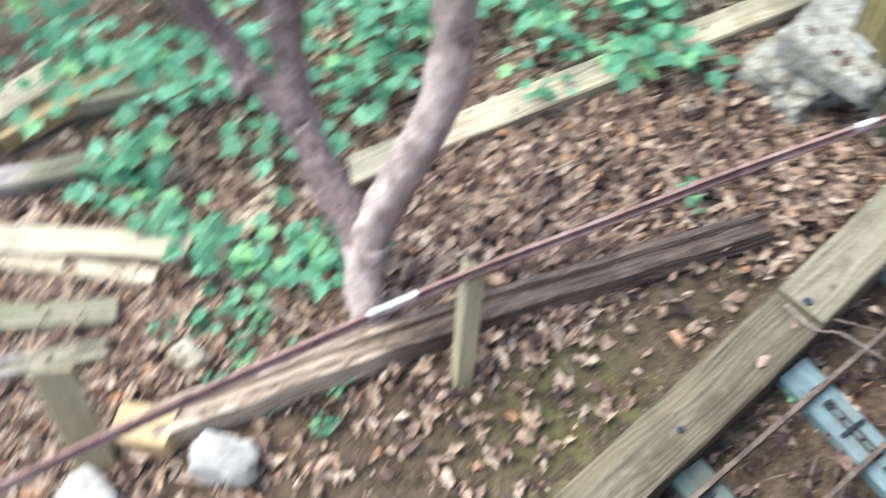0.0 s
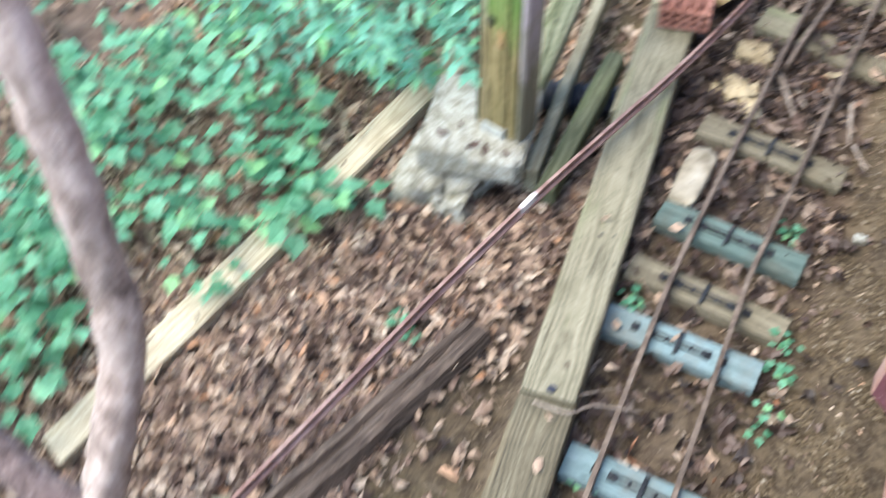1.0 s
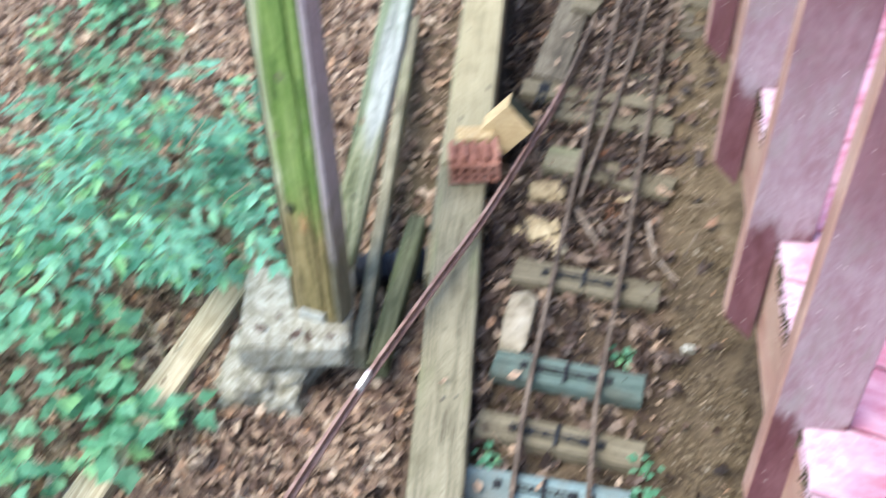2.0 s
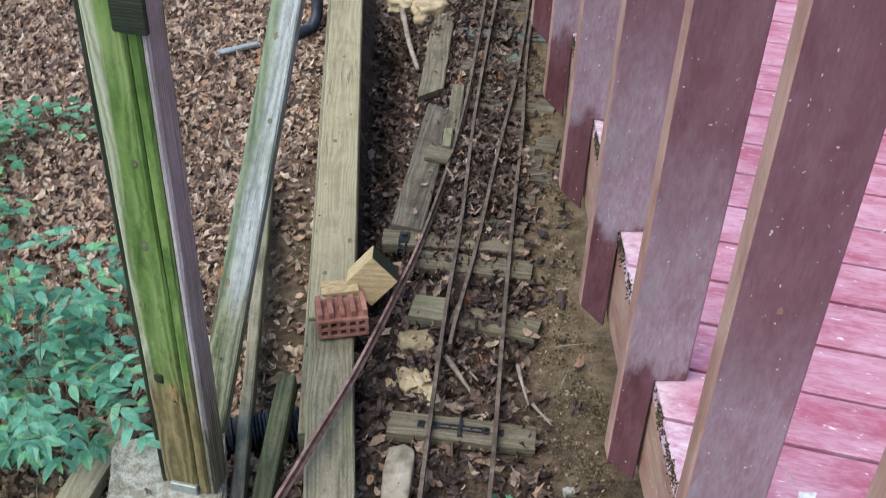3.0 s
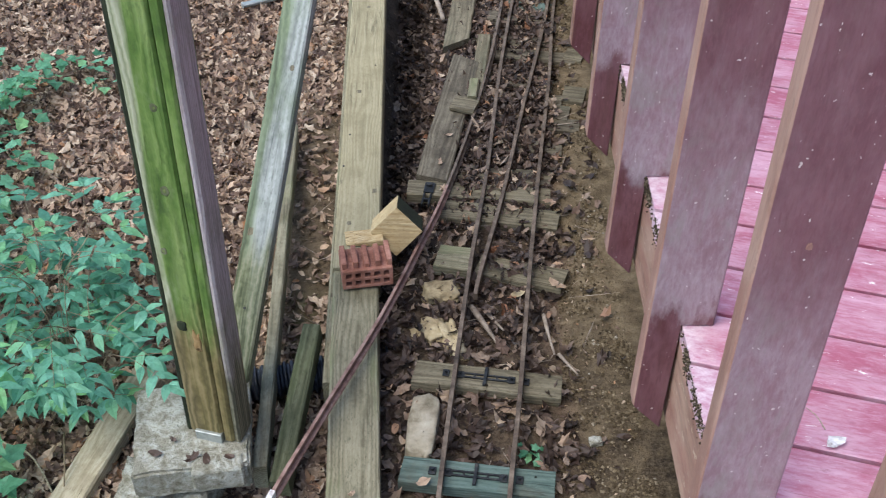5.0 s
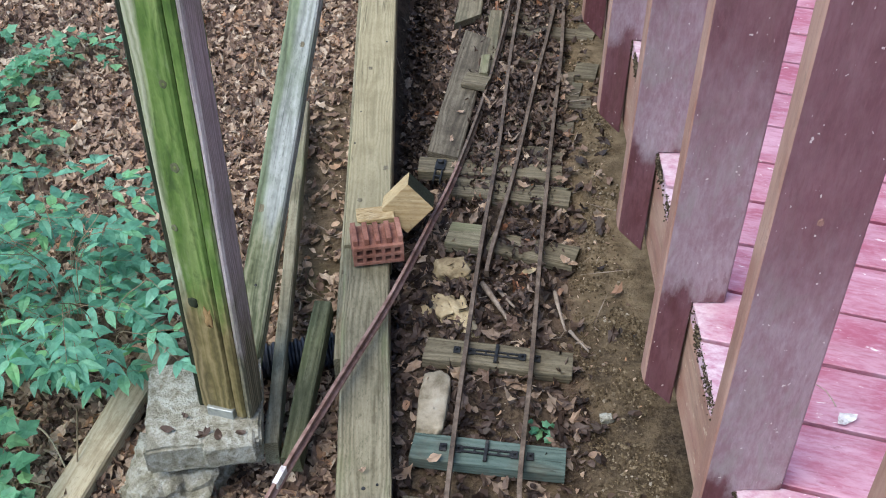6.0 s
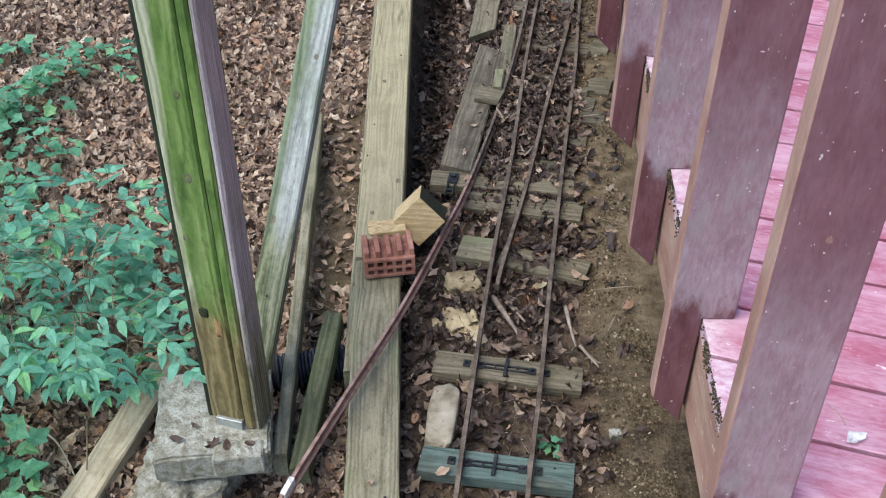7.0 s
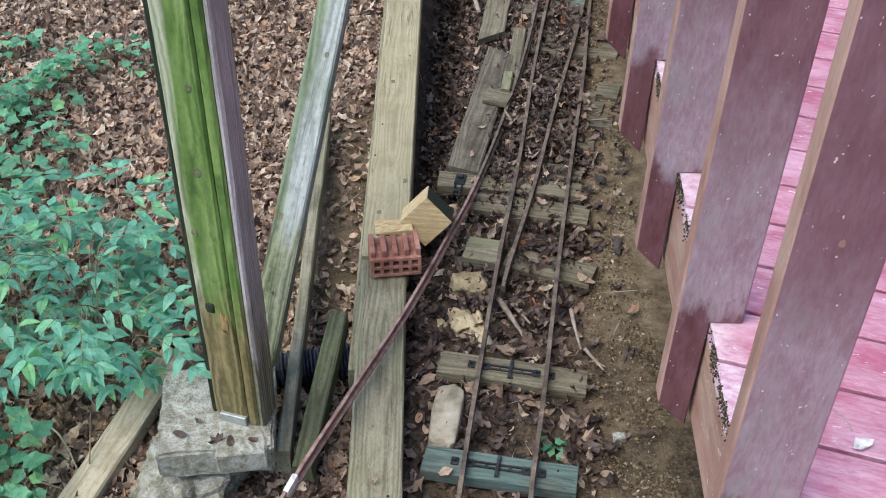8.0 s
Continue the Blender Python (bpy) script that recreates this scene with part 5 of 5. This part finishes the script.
def leaf_at(c, ang, size, r, tilt=0.2):
    """A leaf whose stalk end is at c, reaching out along ang, drooping a little."""
    m = Matrix.Translation(c) @ Euler((r.gauss(0, tilt), r.gauss(0.16, tilt), ang)).to_matrix().to_4x4() @ Matrix.Translation((size * 0.46, 0, 0)) @ Matrix.Diagonal((size, size, size, 1))
    return m, (r.gauss(-0.3, 0.15), r.gauss(0.45, 0.2), 0)


def shrub(x, y, reach, height, sprays, leaf, shape, seed, label):
    """A low plant. Pointed oval leaves stand in opposite pairs on flat twigs; lobed ones crown thin upright stalks."""
    r = random.Random(seed)
    z0 = ground_z(x, y)
    ob = holder("shrub", pose(x, y, z0), label, "shrub", "woodland undergrowth")
    stems = bmesh.new()
    placing = []
    for s in range(sprays):
        a = 2 * math.pi * (s + r.uniform(0, 0.8)) / sprays
        if shape is OVATE:
            d, h = reach * r.uniform(0.5, 1.0), height * r.uniform(0.6, 1.05)
            main = spline([Vector((0, 0, -0.01)), Vector((math.cos(a) * d * 0.3, math.sin(a) * d * 0.3, h * 0.75)), Vector((math.cos(a) * d, math.sin(a) * d, h))], 0.035)
            add_stem(stems, main, 0.0014)
            twigs = [(main[-1], a)]
            for i in range(int(len(main) * 0.35), len(main), 3):
                twigs.append((main[i], a + r.choice((-1, 1)) * r.uniform(0.5, 1.2)))
            for root, ang in twigs:
                length = r.uniform(0.10, 0.20)
                end = root + Vector((math.cos(ang), math.sin(ang), r.uniform(-0.25, 0.1))) * length
                add_stem(stems, [root, root.lerp(end, 0.5) + Vector((0, 0, 0.006)), end], 0.0009)
                n = max(2, int(length / (leaf * 0.62)))
                for k in range(1, n + 1):
                    c = root.lerp(end, k / n)
                    for side in (-1, 1):
                        if r.random() < 0.88:
                            placing.append(leaf_at(c, ang + side * r.uniform(0.75, 1.15), leaf * r.uniform(0.6, 0.95), r))
                placing.append(leaf_at(end, ang + r.gauss(0, 0.15), leaf * r.uniform(0.8, 1.0), r))
        else:
            a2, d = r.uniform(0, 6.28), reach * math.sqrt(r.random())
            top = Vector((math.cos(a2) * d, math.sin(a2) * d, height * r.uniform(0.5, 1.1)))
            add_stem(stems, spline([Vector((top.x * 0.6, top.y * 0.6, -0.01)), top * 0.8, top], 0.05), 0.0012)
            turn = r.uniform(0, 6.28)
            k = r.randint(3, 5)
            for j in range(k):
                ang = turn + 2 * math.pi * j / k + r.gauss(0, 0.2)
                out = top + Vector((math.cos(ang), math.sin(ang), r.uniform(-0.3, 0.1))) * leaf * r.uniform(0.1, 0.5)
                placing.append(leaf_at(out, ang, leaf * r.uniform(0.8, 1.3), r, 0.25))
    tagged(part("stem", stems, M_STEM, ob), kind="stuff")
    fol = new("foliage", cloud("foliage", *shape, placing, M_GREEN if shape is OVATE else M_SEEDLING, 0.015))
    fol.parent = ob
    tagged(fol, kind="stuff")
    return ob


OV, MP = "bright green shrub with pointed oval leaves", "low green seedling with lobed leaves"
SHRUBS = [
    (-0.94, 2.03, 0.21, 0.50, 4, 0.072, OVATE, OV), (-1.06, 2.14, 0.24, 0.56, 5, 0.072, OVATE, OV), (-1.24, 2.08, 0.28, 0.46, 5, 0.072, OVATE, OV), (-1.14, 2.32, 0.26, 0.48, 5, 0.070, OVATE, OV),
    (-1.06, 2.50, 0.20, 0.36, 4, 0.074, OVATE, OV), (-1.40, 2.26, 0.30, 0.42, 6, 0.070, OVATE, OV),
    (-1.55, 2.48, 0.26, 0.32, 5, 0.068, OVATE, OV), (-1.60, 2.20, 0.26, 0.36, 5, 0.070, OVATE, OV), (-1.72, 2.95, 0.24, 0.17, 8, 0.058, MAPLE, MP),
    (-1.62, 3.05, 0.32, 0.17, 6, 0.062, MAPLE, MP),
    (-1.09, 1.47, 0.16, 0.18, 6, 0.052, MAPLE, MP), (-1.24, 1.60, 0.15, 0.18, 6, 0.068, MAPLE, MP),
    (-1.45, 1.50, 0.30, 0.30, 12, 0.066, MAPLE, MP), (-1.70, 1.60, 0.32, 0.32, 12, 0.066, MAPLE, MP), (-1.95, 1.40, 0.32, 0.32, 12, 0.066, MAPLE, MP),
    (-1.50, 1.15, 0.26, 0.24, 11, 0.068, MAPLE, MP), (-1.75, 1.20, 0.28, 0.28, 11, 0.066, MAPLE, MP), (-1.30, 1.30, 0.22, 0.20, 9, 0.066, MAPLE, MP),
    (-1.00, 1.42, 0.16, 0.17, 7, 0.068, MAPLE, MP), (-1.15, 1.18, 0.16, 0.15, 6, 0.052, MAPLE, MP),
    (-1.55, 0.85, 0.24, 0.22, 9, 0.068, MAPLE, MP), (-1.80, 0.85, 0.28, 0.28, 11, 0.066, MAPLE, MP), (-1.42, 0.66, 0.18, 0.16, 7, 0.066, MAPLE, MP),
    (-1.65, 0.50, 0.26, 0.26, 11, 0.060, MAPLE, MP), (-1.90, 0.50, 0.30, 0.30, 12, 0.066, MAPLE, MP), (-1.60, 0.22, 0.24, 0.22, 10, 0.068, MAPLE, MP),
    (-1.85, 0.15, 0.28, 0.30, 11, 0.066, MAPLE, MP), (-1.58, 0.00, 0.20, 0.16, 8, 0.066, MAPLE, MP), (-1.28, 0.12, 0.16, 0.11, 7, 0.066, MAPLE, MP),
    (-1.12, 0.24, 0.14, 0.11, 7, 0.058, MAPLE, MP), (-1.22, 0.02, 0.12, 0.09, 5, 0.052, MAPLE, MP), (-2.10, 0.80, 0.30, 0.34, 12, 0.066, MAPLE, MP),
    (-2.15, 0.30, 0.30, 0.34, 12, 0.066, MAPLE, MP), (-2.20, -0.10, 0.30, 0.36, 12, 0.066, MAPLE, MP), (-2.15, 1.20, 0.30, 0.34, 12, 0.066, MAPLE, MP),
    (-1.40, 1.85, 0.28, 0.30, 10, 0.060, MAPLE, MP), (-1.65, 2.00, 0.30, 0.32, 10, 0.060, MAPLE, MP), (-1.95, 1.85, 0.30, 0.32, 11, 0.066, MAPLE, MP),
    (-2.45, 0.55, 0.34, 0.40, 13, 0.072, MAPLE, MP), (-2.40, 0.05, 0.34, 0.42, 13, 0.072, MAPLE, MP), (-2.35, 1.55, 0.32, 0.36, 11, 0.066, MAPLE, MP),
    (-1.58, 3.95, 0.16, 0.14, 6, 0.058, MAPLE, MP), (-1.74, 3.80, 0.20, 0.15, 9, 0.058, MAPLE, MP), (-1.86, 3.58, 0.22, 0.16, 9, 0.058, MAPLE, MP), (-1.66, 3.50, 0.20, 0.14, 8, 0.058, MAPLE, MP), (-1.42, 4.02, 0.10, 0.12, 4, 0.058, MAPLE, MP), (-1.80, 3.28, 0.22, 0.18, 9, 0.058, MAPLE, MP), (-1.58, 3.16, 0.18, 0.14, 6, 0.058, MAPLE, MP), (-1.93, 4.10, 0.12, 0.12, 4, 0.058, MAPLE, MP),
    (-1.15, -0.14, 0.07, 0.05, 3, 0.035, MAPLE, MP),
]
for i, (x, y, reach, h, n, leaf, shape, label) in enumerate(SHRUBS):
    shrub(x, y, reach, h, n, leaf, shape, 100 + i, label)
for i, (x, y) in enumerate(((0.318, 1.80), (0.255, 1.315), (0.09, 1.290), (0.372, 1.315), (0.385, 1.40), (0.02, 0.86), (-0.60, 1.17), (0.36, 1.16), (-0.05, 1.38), (-1.02, -0.08), (-0.93, 0.02), (-1.08, 0.03), (-0.86, -0.10), (-0.97, -0.17), (-0.72, -0.02), (-1.16, 0.10), (-0.80, 0.06))):
    shrub(x, y, 0.035, 0.045 if x < 0.3 or i else 0.03, 3, 0.026, MAPLE, 300 + i, "tiny bright green sprout on the soil")


# ---- twigs, sticks and odd leaves ----
def stick(keys, r, mat, label, seed):
    thing("stick", tube(keys, [r, r * 0.8, r * 0.6], seed, 6, 0.25, 0.02), mat, None, label, "stick", "fallen sticks", smooth=True)


stick([(0.378, 2.345, 0.03), (0.388, 2.25, 0.028), (0.400, 2.17, 0.028)], 0.007, M_TWIG, "grey broken stick lying on the clay", 1)
stick([(0.412, 2.17, 0.03), (0.462, 2.085, 0.028)], 0.006, M_TWIG, "grey broken stick lying on the clay", 2)
stick([(0.150, 2.385, 0.03), (0.19, 2.30, 0.032), (0.232, 2.215, 0.024)], 0.010, M_TWIG, "split grey stick lying between the rails", 3)
stick([(0.20, 2.36, 0.026), (0.25, 2.28, 0.024)], 0.006, M_TWIG, "brown stick lying between the rails", 4)
stick([(-0.165, 0.955, 0.122), (-0.075, 0.955, 0.124), (-0.03, 1.01, 0.10), (0.08, 1.06, 0.06)], 0.004, M_TWIG, "thin forked twig lying across the timber", 5)
stick([(-0.08, 1.02, 0.10), (0.02, 1.10, 0.08)], 0.002, M_TWIG, "thin twig lying near the timber", 6)
stick([(-1.23, 1.93, -0.10), (-1.10, 1.83, -0.06), (-0.98, 1.66, -0.11)], 0.004, M_PALE, "pale curved dead stem over the leaves", 7)
stick([(-1.20, 1.72, -0.10), (-1.05, 1.66, -0.08)], 0.003, M_PALE, "pale dead stem over the leaves", 8)
stick([(-1.05, 1.95, -0.08), (-1.0, 1.80, -0.03), (-0.99, 1.7, -0.1)], 0.003, M_STEM, "thin brown dead stem", 9)
stick([(-0.02, 4.95, 0.02), (0.02, 4.55, 0.03), (0.06, 4.3, 0.03)], 0.016, M_TWIG, "thick grey stick lying beside the far track", 10)
stick([(-0.66, 0.50, -0.10), (-0.72, 0.62, -0.10), (-0.79, 0.66, -0.11)], 0.004, M_TWIG, "thin twig on the leaf litter", 11)
stick([(-1.25, 0.02, -0.10), (-1.05, 0.06, -0.08), (-0.93, 0.13, -0.10)], 0.004, M_TWIG, "thin dry twig near the tree", 12)

stick([(0.814, 1.200, DECK + 0.008), (0.804, 1.238, DECK + 0.010), (0.782, 1.268, DECK + 0.006)], 0.0011, M_PALE, "thin pale leaf stalk lying on the deck", 13)
for i, (p, s, rot, mat) in enumerate((((0.822, 1.178, DECK + 0.006), 0.055, -65, M_TAPE), ((0.30, 2.445, 0.03), 0.055, 20, M_STONE))):
    me = cloud("fallen_leaf", *(PLAIN if i else FAN), [(Matrix.Diagonal((s, s, s, 1)), (0.15, 0.3, 0.1))], mat)
    ob = new("fallen_leaf", me)
    ob.matrix_world = pose(*p, 4, -3, rot)
    tagged(ob, "pale dry leaf lying on the red deck" if i == 0 else "pale tan leaf lying between the rails", "leaf")

# leaves caught on the pier, the timbers and the ties
for i, (x, y, z, size) in enumerate(((-0.70, 1.69, 0.128, 0.045), (-0.60, 1.675, 0.128, 0.055), (-0.56, 1.67, 0.128, 0.04), (-0.66, 1.74, 0.128, 0.03), (-0.50, 1.68, 0.128, 0.035),
                                     (-0.17, 1.55, 0.138, 0.03), (-0.10, 0.80, 0.118, 0.045), (-0.12, 0.93, 0.122, 0.03), (0.01, 1.655, 0.056, 0.045), (0.10, 1.30, 0.056, 0.03), (-0.05, 1.285, 0.056, 0.04),
                                     (0.30, 2.87, 0.056, 0.05), (0.39, 2.95, 0.062, 0.045), (0.06, 2.98, 0.062, 0.04), (0.42, 2.49, 0.038, 0.05), (0.44, 2.47, 0.04, 0.04), (0.08, 3.30, 0.075, 0.04), (0.05, 3.12, 0.075, 0.035))):
    ob = new("fallen_leaf", cloud("fallen_leaf", *(OAK if i % 2 else PLAIN), [(Matrix.Diagonal((size, size, size, 1)), (0.6, 0.9, 0.4))], M_DAMP_SHADE if i < 5 else M_LITTER, 0.06))
    ob.matrix_world = pose(x, y, z, 8 * math.sin(i), 8 * math.cos(i * 2), 47 * i)
    tagged(ob, "curled dry brown leaf resting on weathered wood or concrete", "leaf", "leaves caught on things")

# clods and pebbles on the bare soil, twigs in the litter, moss crumbs along the deck edge
OCTA = [(1, 0, 0), (-0.9, 0.1, 0), (0, 1, 0.1), (0.1, -1, 0), (0, 0, 0.8), (0, 0, -0.8)], [(0, 2, 4), (2, 1, 4), (1, 3, 4), (3, 0, 4), (2, 0, 5), (1, 2, 5), (3, 1, 5), (0, 3, 5)]
M_CLOD = leafy("soil_clods", [(0.0, (0.05, 0.037, 0.022)), (0.4, (0.105, 0.08, 0.048)), (0.75, (0.165, 0.13, 0.082)), (0.97, (0.23, 0.19, 0.13)), (1.0, (0.36, 0.33, 0.27))], 0.95, 0.0, 0.15)
M_MOSS = leafy("dark_moss_crumbs", [(0.0, (0.022, 0.018, 0.012)), (0.6, (0.07, 0.056, 0.037)), (1.0, (0.22, 0.18, 0.13))], 0.95, 0.0, 0.1)


def scatter(name, template, n, area, size, mat, label, category, keep, lift=0.0, slim=(0.6, 1.0)):
    placing = []
    x0, x1, y0, y1 = area
    for _ in range(n):
        x, y = rng.uniform(x0, x1), rng.uniform(y0, y1)
        if rng.random() > keep(x, y):
            continue
        k = size[0] * (size[1] / size[0]) ** (rng.random() ** 1.6)
        m = Matrix.Translation((x, y, ground_z(x, y) + lift)) @ Euler((rng.normal(0, 0.3), rng.normal(0, 0.3), rng.uniform(0, 6.28))).to_matrix().to_4x4() @ Matrix.Diagonal((k, k * rng.uniform(*slim), k * rng.uniform(*slim), 1))
        placing.append((m, (0, 0, 0)))
    tagged(new(name, cloud(name, *template, placing, mat)), label, category, kind="stuff")


scatter("soil_clods", OCTA, 26000, (-1.3, 0.62, -0.7, 4.6), (0.002, 0.008), M_CLOD, "crumbly clods and pebbles on bare soil", "soil", lambda x, y: 0.15 + 0.85 * bare_at(x, y), 0.002)
scatter("clay_crumbs", OCTA, 22000, (0.33, 0.64, 0.6, 4.8), (0.003, 0.0095), M_CLOD, "crumbled dry clay beside the deck", "soil", lambda x, y: sstep(-0.2, 0.25, fbm((x * 7, y * 7, 3))) * bare_at(x, y), 0.002)
scatter("twig_litter", OCTA, 1100, (-2.2, 0.56, -0.7, 6.0), (0.03, 0.10), M_TWIG, "thin dry twigs scattered in the leaf litter", "twigs", lambda x, y: 0.8, 0.022, (0.018, 0.035))
crumbs = []
for _ in range(16000):
    y = rng.uniform(0.3, 4.2)
    k = rng.uniform(0.001, 0.0045)
    if fbm((y * 9.0, 2.0, 5.0)) + rng.normal(0, 0.15) < -0.02:
        continue
    m = Matrix.Translation((EDGE - rng.uniform(0.0, 0.006), y, DECK - abs(rng.normal(0.004, 0.022)))) @ Euler((rng.uniform(0, 6), rng.uniform(0, 6), 0)).to_matrix().to_4x4() @ Matrix.Diagonal((k, k, k, 1))
    crumbs.append((m, (0, 0, 0)))
tagged(new("moss_crumbs", cloud("moss_crumbs", *OCTA, crumbs, M_MOSS)), "dark moss and rot along the deck edge", "moss", kind="stuff")

# knot on the nearest tall post
for ob in [o for o in scene.objects if o.name == "rail_post.001"]:
    bm = lump((0.006, 0.0045, 0.0012), 31.0, 0.4, 3)
    part("knot", bm, M_EDGE, ob, "brown split knot", pose(1.39, 0.0, -0.580, 90, 0, 0))
